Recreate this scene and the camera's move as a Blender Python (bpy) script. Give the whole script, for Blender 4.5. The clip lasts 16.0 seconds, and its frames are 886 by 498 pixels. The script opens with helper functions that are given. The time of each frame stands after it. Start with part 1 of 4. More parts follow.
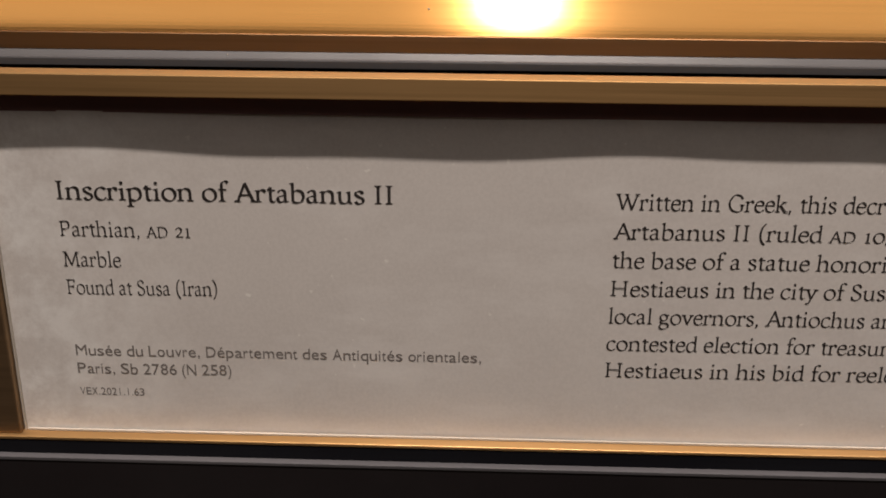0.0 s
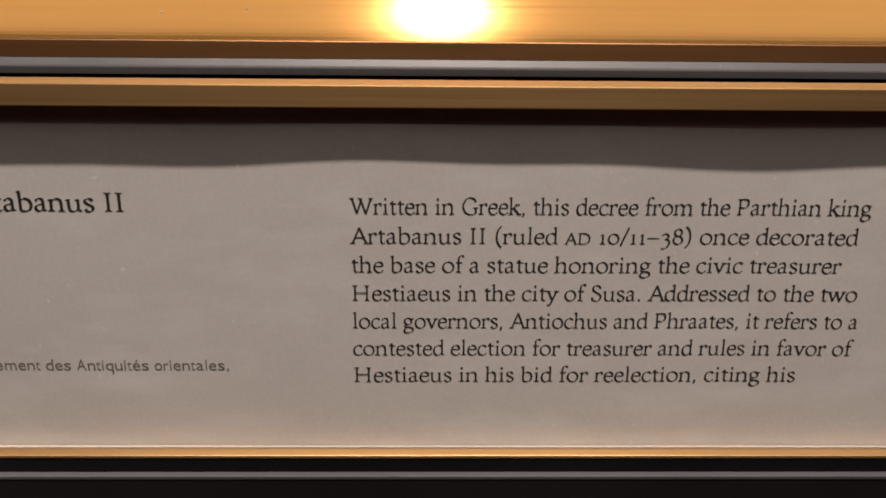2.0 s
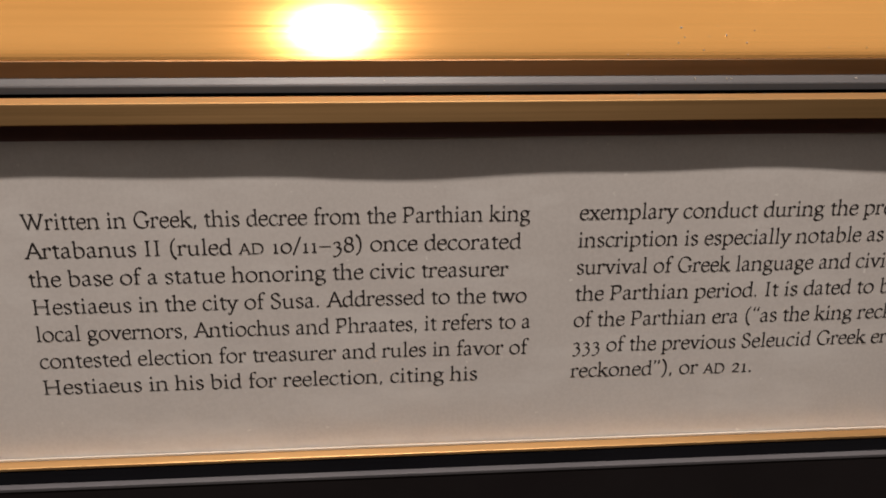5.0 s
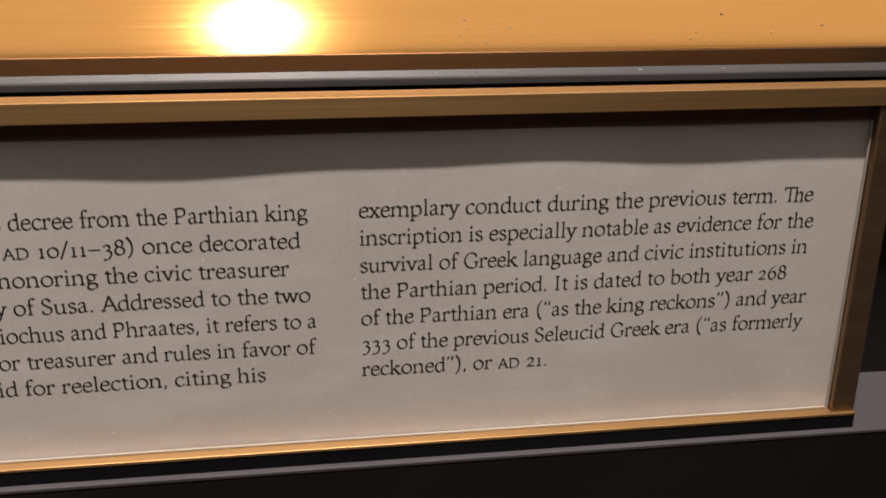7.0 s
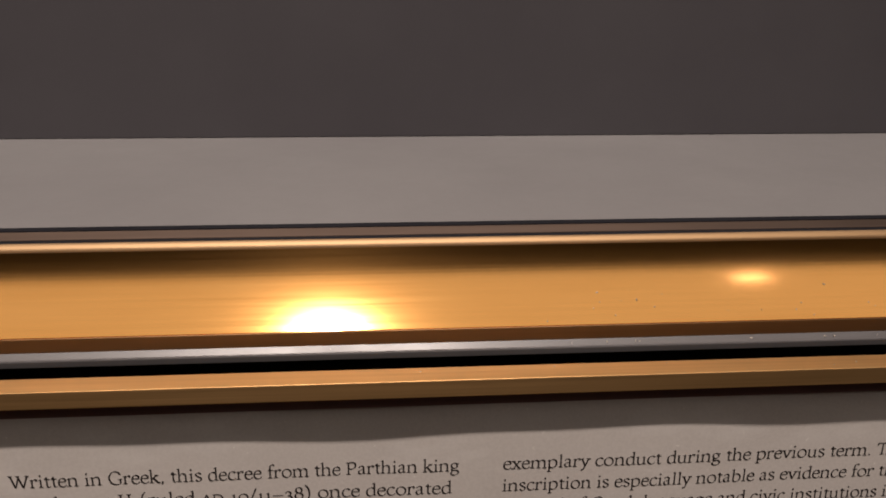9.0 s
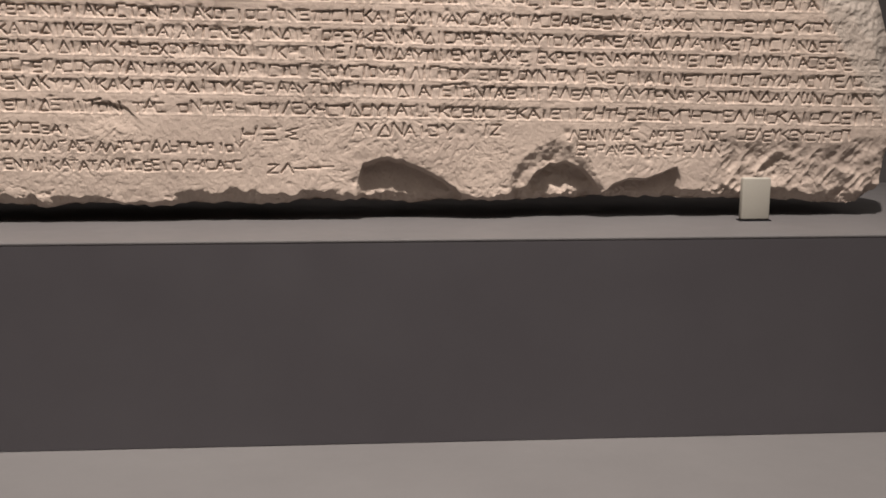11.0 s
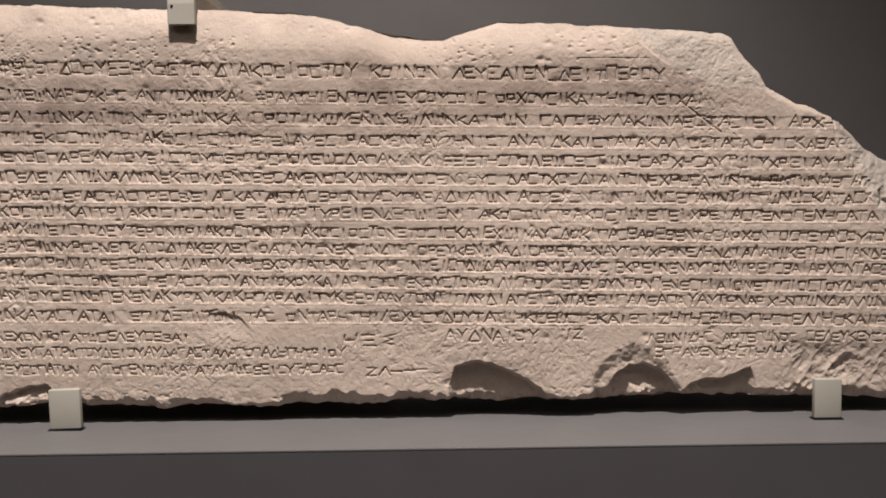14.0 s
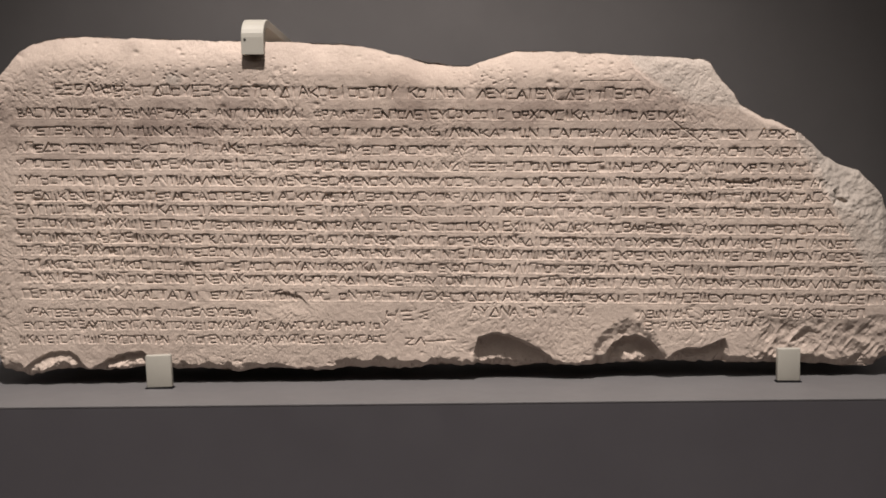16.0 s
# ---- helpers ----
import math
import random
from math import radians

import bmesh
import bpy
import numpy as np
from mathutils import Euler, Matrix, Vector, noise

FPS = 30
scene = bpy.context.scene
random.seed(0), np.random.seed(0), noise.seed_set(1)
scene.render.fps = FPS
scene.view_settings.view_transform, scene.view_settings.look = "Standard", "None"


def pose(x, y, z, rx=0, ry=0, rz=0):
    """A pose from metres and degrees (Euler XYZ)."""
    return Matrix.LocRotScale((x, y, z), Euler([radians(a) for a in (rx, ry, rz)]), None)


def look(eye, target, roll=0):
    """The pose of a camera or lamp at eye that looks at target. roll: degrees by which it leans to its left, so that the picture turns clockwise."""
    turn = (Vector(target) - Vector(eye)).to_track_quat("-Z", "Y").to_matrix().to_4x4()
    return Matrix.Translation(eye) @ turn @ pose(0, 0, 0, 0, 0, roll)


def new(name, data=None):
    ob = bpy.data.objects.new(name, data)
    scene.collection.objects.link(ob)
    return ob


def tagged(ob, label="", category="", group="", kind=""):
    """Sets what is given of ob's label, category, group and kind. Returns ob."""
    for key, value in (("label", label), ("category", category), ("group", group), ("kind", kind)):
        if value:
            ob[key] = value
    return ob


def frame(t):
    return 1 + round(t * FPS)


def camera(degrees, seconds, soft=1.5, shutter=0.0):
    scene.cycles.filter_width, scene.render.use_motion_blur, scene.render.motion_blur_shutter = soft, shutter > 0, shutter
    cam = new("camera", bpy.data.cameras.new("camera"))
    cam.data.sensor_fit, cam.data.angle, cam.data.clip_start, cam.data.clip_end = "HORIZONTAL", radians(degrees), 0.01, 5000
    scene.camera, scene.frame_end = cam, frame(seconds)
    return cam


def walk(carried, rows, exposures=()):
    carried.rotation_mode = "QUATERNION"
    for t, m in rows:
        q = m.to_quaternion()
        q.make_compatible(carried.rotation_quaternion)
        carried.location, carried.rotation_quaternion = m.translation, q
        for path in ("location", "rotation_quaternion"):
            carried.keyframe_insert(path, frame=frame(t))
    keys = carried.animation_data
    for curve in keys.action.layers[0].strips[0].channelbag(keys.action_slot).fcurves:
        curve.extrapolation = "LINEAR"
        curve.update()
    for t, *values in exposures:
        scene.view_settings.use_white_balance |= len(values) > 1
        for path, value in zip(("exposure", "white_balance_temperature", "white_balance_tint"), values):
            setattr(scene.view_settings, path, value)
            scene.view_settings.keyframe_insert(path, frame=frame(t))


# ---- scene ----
import functools

cam = camera(48.77, 16.0, soft=1.75)
# seconds, eye, yaw to the left, pitch up, roll
PATH = (
    (0.0, -0.1419, -0.5264, -0.104, 1.69, -19.46, 0.5),
    (0.5, -0.1258, -0.524, -0.1004, 0.73, -20.1, 0.7),
    (1.0, -0.1094, -0.5267, -0.1016, 0.16, -19.53, 0.45),
    (1.5, -0.0906, -0.5251, -0.1017, 0.12, -19.45, 0.26),
    (2.0, -0.0784, -0.5226, -0.1017, -1.14, -19.68, 0.61),
    (2.5, -0.0648, -0.5242, -0.1027, -2.13, -19.26, 0.68),
    (3.0, -0.049, -0.5289, -0.1034, -2.88, -18.69, 0.64),
    (3.2, -0.0444, -0.5291, -0.1042, -3.17, -18.51, 0.70),
    (5.3, 0.0061, -0.5380, -0.0972, -5.88, -19.05, 0.50),
    (5.5, 0.0122, -0.538, -0.0961, -6.18, -19.36, 0.44),
    (6.0, 0.0304, -0.5352, -0.0926, -6.32, -20.11, 0.25),
    (6.5, 0.0422, -0.5357, -0.0934, -7.43, -20.15, 0.24),
    (7.0, 0.0513, -0.5367, -0.0934, -8.33, -20.19, 0.51),
    (7.5, 0.0452, -0.5354, -0.0931, -8.26, -19.82, 0.72),
    (8.0, 0.0332, -0.5375, -0.0787, -7.24, -18.5, 0.58),
    (8.5, 0.0312, -0.539, -0.0262, -5.10, -21.25, 0.60),
    (9.0, 0.0155, -0.545, 0.0033, -5.66, -20.22, 0.95),
    (9.5, 0.0244, -0.5434, 0.0269, -5.16, -17.21, 0.7),
    (10.0, 0.0334, -0.5551, 0.056, -4.17, -15.24, 0.39),
    (10.2, 0.0319, -0.5608, 0.0609, -4.03, -14.05, 0.28),
    (12.3, -0.0021, -0.5996, 0.1231, -2.47, -5.43, 0.0),
    (12.5, -0.0023, -0.6037, 0.1283, -2.24, -5.02, 0.03),
    (13.0, -0.006, -0.6089, 0.1356, -1.78, -4.07, -0.1),
    (13.5, -0.0094, -0.6138, 0.1383, -1.24, -3.15, -0.36),
    (14.0, -0.0077, -0.6149, 0.1389, -0.72, -2.82, -0.67),
    (14.5, -0.0081, -0.6885, 0.1453, -0.43, -2.9, -0.75),
    (15.0, -0.0107, -0.7512, 0.153, -0.1, -3.32, -0.73),
    (15.5, -0.0145, -0.7474, 0.1543, 0.2, -3.69, -0.72),
    (16.0, -0.0132, -0.7406, 0.1541, 0.49, -4.02, -0.7),
)


def eye_pose(x, y, z, yaw, pitch, roll):
    return pose(x, y, z) @ pose(0, 0, 0, 0, 0, yaw) @ pose(0, 0, 0, 90 + pitch, 0, 0) @ pose(0, 0, 0, 0, 0, roll)


walk(cam, [(r[0], eye_pose(*r[1:])) for r in PATH], [(0.0, 0.24, 6500, 12), (3.0, 0.28, 6500, 12), (7.5, 0.31, 6500, 12), (8.2, 0.22, 6550, 14), (9.0, 0.18, 6700, 15), (9.5, 0.22, 6750, 15), (10.2, 0.48, 6600, 13), (12.3, 0.46, 6300, 10), (13.0, 0.36, 6300, 10), (16.0, 0.32, 6250, 10)])

# ---- light: two gallery spots and an added unseen fill lamp, all mirrored in the brass rail ----
world = bpy.data.worlds.new("room_air")
scene.world = world
world.use_nodes = True
world.node_tree.nodes["Background"].inputs[0].default_value = (0.02, 0.018, 0.017, 1)
world.node_tree.nodes["Background"].inputs[1].default_value = 1.0


def spot(name, eye, target, watts, degrees, colour, radius, blend):
    lamp = bpy.data.lights.new(name, "SPOT")
    lamp.energy, lamp.color, lamp.spot_size, lamp.spot_blend, lamp.shadow_soft_size = watts, colour, radians(degrees), blend, radius
    ob = new(name, lamp)
    ob.matrix_world = look(eye, target)
    return ob


spot("ceiling_spot", (-0.045, -0.73, 1.80), (-0.06, -0.10, -0.03), 226, 40.5, (1.0, 0.89, 0.80), 0.023, 1.0)
spot("ceiling_spot", (0.93, -1.38, 1.30), (0.3, -0.2, -0.1), 0.38, 60, (1.0, 0.90, 0.98), 0.04, 1.0)
# wide area lamp added as fill, which also gilds the rail's reflection
strip = bpy.data.lights.new("unseen_fill_light", "AREA")
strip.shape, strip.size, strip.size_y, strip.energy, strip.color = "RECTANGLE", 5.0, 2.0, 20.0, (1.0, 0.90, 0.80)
new("unseen_fill_light", strip).matrix_world = look((0, -1.25, 1.88), (0, -1.25, 0))


# ---- materials ----
def nodes(name):
    m = bpy.data.materials.new(name)
    m.use_nodes = True
    nt = m.node_tree
    return m, nt, nt.nodes["Principled BSDF"]


def add(nt, kind, **values):
    n = nt.nodes.new(kind)
    for key, v in values.items():
        n.inputs[key.replace("_", " ")].default_value = v
    return n


def place_vector(nt, scale=(1, 1, 1)):
    tc, mp = nt.nodes.new("ShaderNodeTexCoord"), nt.nodes.new("ShaderNodeMapping")
    mp.inputs["Scale"].default_value = scale
    nt.links.new(tc.outputs["Object"], mp.inputs["Vector"])
    return mp.outputs["Vector"]


def noise_tex(nt, vec, scale, detail=6.0, rough=0.6):
    n = add(nt, "ShaderNodeTexNoise", Scale=scale, Detail=detail, Roughness=rough)
    nt.links.new(vec, n.inputs["Vector"])
    return n.outputs["Fac"]


def ramp(nt, fac, stops):
    r = nt.nodes.new("ShaderNodeValToRGB")
    while len(r.color_ramp.elements) < len(stops):
        r.color_ramp.elements.new(0.5)
    for e, (p, c) in zip(r.color_ramp.elements, stops):
        e.position, e.color = p, (*c, 1)
    nt.links.new(fac, r.inputs["Fac"])
    return r.outputs["Color"]


def blend(nt, fac, a, b, mode="MIX"):
    m = nt.nodes.new("ShaderNodeMix")
    m.data_type, m.blend_type = "RGBA", mode
    for slot, v in ((m.inputs[0], fac), (m.inputs[6], a), (m.inputs[7], b)):
        if isinstance(v, (int, float)):
            slot.default_value = v
        elif isinstance(v, tuple):
            slot.default_value = (*v, 1)
        else:
            nt.links.new(v, slot)
    return m.outputs[2]


def bump(nt, bsdf, height, strength, distance):
    b = add(nt, "ShaderNodeBump", Strength=strength, Distance=distance)
    nt.links.new(height, b.inputs["Height"])
    nt.links.new(b.outputs["Normal"], bsdf.inputs["Normal"])


def paint(name, dark, light, rough, grain=900.0, relief=0.00008, spec=0.4):
    m, nt, b = nodes(name)
    v = place_vector(nt)
    large, fine = noise_tex(nt, v, 9.0, 4.0), noise_tex(nt, v, grain, 2.0)
    c = ramp(nt, large, ((0.3, dark), (0.7, light)))
    c = blend(nt, 0.18, c, ramp(nt, fine, ((0.35, dark), (0.65, light))))
    nt.links.new(c, b.inputs["Base Color"])
    r = ramp(nt, noise_tex(nt, v, 30.0), ((0.3, (rough - 0.06,) * 3), (0.7, (rough + 0.06,) * 3)))
    nt.links.new(r, b.inputs["Roughness"])
    b.inputs["Specular IOR Level"].default_value = spec
    bump(nt, b, fine, 0.25, relief)
    return m


def brass(name, dark, light, rough, aniso=0.0, relief=0.06, vary=0.03):
    """Brushed brass: fine streaks along x."""
    m, nt, b = nodes(name)
    v = place_vector(nt, (6, 900, 900))
    streak = noise_tex(nt, v, 1.0, 5.0, 0.7)
    patch = noise_tex(nt, place_vector(nt, (1, 6, 6)), 9.0, 3.0)
    c = blend(nt, 0.5, ramp(nt, streak, ((0.3, dark), (0.7, light))), ramp(nt, patch, ((0.3, dark), (0.7, light))))
    nt.links.new(c, b.inputs["Base Color"])
    b.inputs["Metallic"].default_value = 1.0
    r = ramp(nt, streak, ((0.3, (rough - vary,) * 3), (0.7, (rough + vary,) * 3)))
    nt.links.new(r, b.inputs["Roughness"])
    b.inputs["Anisotropic"].default_value = aniso
    across = nt.nodes.new("ShaderNodeTangent")
    across.direction_type, across.axis = "RADIAL", "X"
    nt.links.new(across.outputs["Tangent"], b.inputs["Tangent"])
    bump(nt, b, streak, relief, 0.00002)
    return m


def stone_material():
    m, nt, b = nodes("old_marble")
    v = place_vector(nt)
    big, mid, fine = noise_tex(nt, v, 7.0, 5.0), noise_tex(nt, v, 45.0, 6.0, 0.65), noise_tex(nt, v, 650.0, 5.0, 0.7)
    c = ramp(nt, big, ((0.25, (0.40, 0.325, 0.278)), (0.5, (0.47, 0.388, 0.328)), (0.75, (0.54, 0.452, 0.385))))
    tone = noise_tex(nt, place_vector(nt, (1.0, 1.0, 1.6)), 4.2, 3.0, 0.5)
    c = blend(nt, ramp(nt, tone, ((0.35, (0, 0, 0)), (0.65, (0.7,) * 3))), c, (0.40, 0.335, 0.30))
    c = blend(nt, 0.4, c, ramp(nt, mid, ((0.3, (0.36, 0.29, 0.25)), (0.55, (0.50, 0.412, 0.35)), (0.75, (0.60, 0.51, 0.44)))))
    c = blend(nt, 0.25, c, ramp(nt, fine, ((0.3, (0.36, 0.29, 0.25)), (0.7, (0.58, 0.49, 0.42)))))
    # brown stains, plus darkening painted in against the lamp's falloff
    stain_dimming = nt.nodes.new("ShaderNodeAttribute")
    stain_dimming.attribute_name = "weathering_and_dimming"
    c = blend(nt, stain_dimming.outputs["Fac"], c, (0.54, 0.515, 0.51), "MULTIPLY")
    fresh = nt.nodes.new("ShaderNodeAttribute")
    fresh.attribute_name = "fresh_break"
    grey = ramp(nt, fine, ((0.3, (0.31, 0.273, 0.242)), (0.7, (0.43, 0.382, 0.34))))
    c = blend(nt, fresh.outputs["Fac"], c, grey)
    nt.links.new(c, b.inputs["Base Color"])
    b.inputs["Roughness"].default_value = 0.85
    b.inputs["Specular IOR Level"].default_value = 0.25
    gritty = noise_tex(nt, v, 260.0, 8.0, 0.75)
    bump(nt, b, blend(nt, 0.5, gritty, fine), 0.75, 0.0009)
    return m


def label_material():
    m, nt, b = nodes("printed_label")
    v = place_vector(nt)
    c = ramp(nt, noise_tex(nt, v, 14.0, 4.0), ((0.3, (0.62, 0.578, 0.548)), (0.7, (0.71, 0.668, 0.633))))
    c = blend(nt, 0.3, c, ramp(nt, noise_tex(nt, v, 900.0, 3.0), ((0.35, (0.60, 0.56, 0.52)), (0.65, (0.75, 0.705, 0.665)))))
    wipe = noise_tex(nt, place_vector(nt, (14, 1, 40)), 1.6, 7.0, 0.65)
    c = blend(nt, ramp(nt, wipe, ((0.5, (0, 0, 0)), (0.75, (0.75,) * 3))), c, (0.79, 0.757, 0.725))
    # smears by the card's far end, with the whitish glare there painted in
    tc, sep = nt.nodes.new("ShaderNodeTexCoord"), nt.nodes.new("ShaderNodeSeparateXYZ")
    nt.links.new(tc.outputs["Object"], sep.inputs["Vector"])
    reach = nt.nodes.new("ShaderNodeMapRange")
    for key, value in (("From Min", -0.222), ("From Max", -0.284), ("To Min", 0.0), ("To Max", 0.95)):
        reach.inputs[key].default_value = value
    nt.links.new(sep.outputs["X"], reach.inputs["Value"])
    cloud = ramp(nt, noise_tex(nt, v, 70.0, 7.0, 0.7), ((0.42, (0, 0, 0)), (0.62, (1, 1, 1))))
    smear_glare = nt.nodes.new("ShaderNodeMath")
    smear_glare.operation = "MULTIPLY"
    nt.links.new(cloud, smear_glare.inputs[0]), nt.links.new(reach.outputs["Result"], smear_glare.inputs[1])
    c = blend(nt, smear_glare.outputs["Value"], c, (0.88, 0.86, 0.83))
    spots = noise_tex(nt, v, 330.0, 2.0, 0.4)
    c = blend(nt, ramp(nt, spots, ((0.74, (0, 0, 0)), (0.80, (0.7,) * 3))), c, (0.88, 0.85, 0.80))
    nt.links.new(c, b.inputs["Base Color"])
    r = ramp(nt, noise_tex(nt, v, 60.0, 6.0), ((0.35, (0.30,) * 3), (0.65, (0.5,) * 3)))
    nt.links.new(r, b.inputs["Roughness"])
    b.inputs["Specular IOR Level"].default_value = 0.4
    return m


STONE = stone_material()
GREY_SHADED = paint("shelf_paint_shaded", (0.052, 0.048, 0.054), (0.062, 0.058, 0.064), 0.62)
GREY_WALL = paint("wall_paint", (0.095, 0.090, 0.091), (0.116, 0.110, 0.111), 0.75)
GREY_LIT = paint("shelf_paint_lit", (0.098, 0.094, 0.096), (0.116, 0.112, 0.114), 0.6)
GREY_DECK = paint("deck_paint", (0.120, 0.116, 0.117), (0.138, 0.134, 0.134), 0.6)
BLACK = paint("black_paint", (0.010, 0.008, 0.009), (0.016, 0.013, 0.014), 0.45)
BLACK_EDGE = paint("satin_black_metal", (0.06, 0.058, 0.06), (0.08, 0.077, 0.08), 0.36)
STEP_LIT = paint("step_lit_paint", (0.075, 0.072, 0.078), (0.098, 0.094, 0.10), 0.4)
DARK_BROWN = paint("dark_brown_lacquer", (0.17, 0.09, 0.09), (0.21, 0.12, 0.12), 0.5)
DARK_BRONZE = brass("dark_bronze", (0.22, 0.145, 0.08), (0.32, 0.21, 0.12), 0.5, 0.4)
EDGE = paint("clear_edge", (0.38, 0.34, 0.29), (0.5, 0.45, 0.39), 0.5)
# for the case seam, small black parts, and strips standing for shade and reflection
MATT_BLACK = paint("matt_black", (0.004, 0.004, 0.006), (0.010, 0.010, 0.013), 0.75, 900.0, 0.00008, 0.12)
BRASS = brass("brushed_brass", (0.80, 0.39, 0.11), (0.90, 0.47, 0.15), 0.122, 0.83, 0.012, 0.014)
BRASS_SATIN = brass("satin_brass", (0.38, 0.245, 0.13), (0.48, 0.33, 0.19), 0.66, 0.0)
REFLECTION = brass("reflected_brass", (0.11, 0.08, 0.065), (0.17, 0.125, 0.10), 0.5, 0.3)
BRASS_SHADED = brass("shaded_brass", (0.20, 0.11, 0.05), (0.28, 0.16, 0.08), 0.5, 0.3)
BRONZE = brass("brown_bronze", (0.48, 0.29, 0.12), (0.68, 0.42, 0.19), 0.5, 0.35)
CLIP = paint("clip_enamel", (0.30, 0.285, 0.25), (0.36, 0.345, 0.305), 0.5)
LABEL = label_material()
INK = paint("black_ink", (0.024, 0.019, 0.018), (0.038, 0.031, 0.029), 0.6)
INK_GREY = paint("grey_ink", (0.16, 0.14, 0.13), (0.22, 0.195, 0.18), 0.6)
ROOM = paint("bounce_plaster", (0.47, 0.42, 0.38), (0.53, 0.48, 0.44), 0.8)
WOOD = paint("dark_floor", (0.12, 0.085, 0.06), (0.17, 0.125, 0.09), 0.5)


# ---- building ----
def mesh_of(name, bm, material, smooth=False):
    me = bpy.data.meshes.new(name)
    bm.normal_update()
    bm.to_mesh(me)
    bm.free()
    me.materials.append(material)
    if smooth:
        me.shade_smooth()
    return me


def thing(name, label, category, at=(0, 0, 0), kind="", group=""):
    ob = new(name)
    ob.location = at
    return tagged(ob, label, category, group, kind)


def part(name, bm, material, parent, label="", smooth=False):
    ob = new(name, mesh_of(name, bm, material, smooth))
    if parent:
        ob.parent = parent
        ob.location = -Vector(parent.location) if parent.parent is None else (0, 0, 0)
    if label:
        tagged(ob, label)
    return ob


def box_bm(x0, x1, y0, y1, z0, z1, bevel=0.0, segments=2):
    bm = bmesh.new()
    bmesh.ops.create_cube(bm, size=1.0)
    for v in bm.verts:
        v.co = Vector(((x0, x1)[v.co.x > 0], (y0, y1)[v.co.y > 0], (z0, z1)[v.co.z > 0]))
    if bevel:
        bmesh.ops.bevel(bm, geom=bm.edges[:], offset=bevel, segments=segments, affect="EDGES", profile=0.5)
    return bm


def profile_bm(points, x0, x1, cuts=1):
    """A closed section of (y, z) points drawn out along x."""
    bm = bmesh.new()
    rings = [[bm.verts.new((x0 + (x1 - x0) * i / cuts, y, z)) for y, z in points] for i in range(cuts + 1)]
    n = len(points)
    for a, b in zip(rings, rings[1:]):
        for i in range(n):
            bm.faces.new((a[i], a[(i + 1) % n], b[(i + 1) % n], b[i]))
    bm.faces.new(rings[0]), bm.faces.new(rings[-1])
    bmesh.ops.recalc_face_normals(bm, faces=bm.faces[:])
    return bm


def solid(name, bm, material, label, category, kind="", smooth=False):
    ob = new(name, mesh_of(name, bm, material, smooth))
    return tagged(ob, label, category, "", kind)


# ---- the room: plain; unseen walls and ceiling are added, pale to bounce light ----
FLOOR_Z = -1.12
solid("floor", box_bm(-4.2, 4.2, -5.2, 0.5, FLOOR_Z - 0.1, FLOOR_Z), WOOD, "dark gallery floor under the display case", "floor", "structure")
solid("ceiling", box_bm(-4.2, 4.2, -5.2, 0.5, 2.3, 2.4), ROOM, "unseen gallery ceiling, pale to bounce light", "ceiling", "structure")
solid("wall_back", box_bm(-4.2, 4.2, 0.20, 0.35, FLOOR_Z, 2.3), GREY_WALL, "matt warm dark grey wall behind the stone slab", "wall", "structure")
solid("wall_front", box_bm(-4.2, 4.2, -5.2, -5.05, FLOOR_Z, 2.3), ROOM, "unseen gallery wall across the room, pale to bounce light", "wall", "structure")
solid("wall_west", box_bm(-4.2, -4.05, -5.05, 0.2, FLOOR_Z, 2.3), ROOM, "unseen gallery side wall, pale to bounce light", "wall", "structure")
solid("wall_east", box_bm(4.05, 4.2, -5.05, 0.2, FLOOR_Z, 2.3), ROOM, "unseen gallery side wall, pale to bounce light", "wall", "structure")

# ---- the display case ----
X0, X1 = -1.3, 1.3
DECK = -0.1122
shelf = thing("stone_shelf", "dark grey painted box shelf carrying the stone slab", "shelf", (0, -0.07, DECK))
# one plain box: light on its top is put into a paler colour
part("top_board", box_bm(X0, X1, -0.0702, 0.198, -0.0016, 0.0, 0.0005), GREY_LIT, shelf, "top of the box, coloured paler for the light on it and its edge")
part("front_panel", box_bm(X0, X1, -0.0700, 0.198, DECK, -0.0017), GREY_SHADED, shelf)

case = thing("display_case", "black museum display case with a coved brass rail", "display case", (0, -0.2, FLOOR_Z))
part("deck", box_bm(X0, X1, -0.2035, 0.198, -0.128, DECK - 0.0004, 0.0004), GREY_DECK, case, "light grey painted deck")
# the rail's reflection in the unbuilt glass: a black strip, then a brown one
part("reflected_dark", profile_bm(((-0.2037, -0.128), (-0.2037, -0.1122), (-0.2068, -0.1125), (-0.2068, -0.128)), X0, X1), MATT_BLACK, case, "black line at the case front; the inner one stands for a reflection")
part("reflected_lip", profile_bm(((-0.2070, -0.128), (-0.2070, -0.1128), (-0.2122, -0.1140), (-0.2122, -0.128)), X0, X1), REFLECTION, case, "brown strip standing for the rail's reflection in the glass")
part("outer_seal", profile_bm(((-0.2124, -0.128), (-0.2124, -0.1142), (-0.2146, -0.1152), (-0.2146, -0.128)), X0, X1), MATT_BLACK, case, "black line at the case front; the inner one stands for a reflection")
cove = [(-0.2178, -0.1455), (-0.2178, -0.1162)]
for i in range(1, 25):
    a = i / 24
    cove.append((-0.2178 - 0.0185 * (0.70 * a + 0.30 * a * a), -0.1162 - 0.0241 * (1.15 * a - 0.15 * a * a)))
cove.append((-0.2363, -0.1455))
rail = part("brass_rail", profile_bm(cove, X0, X1, 8), BRASS, case, "brushed brass rail with a hollow front")
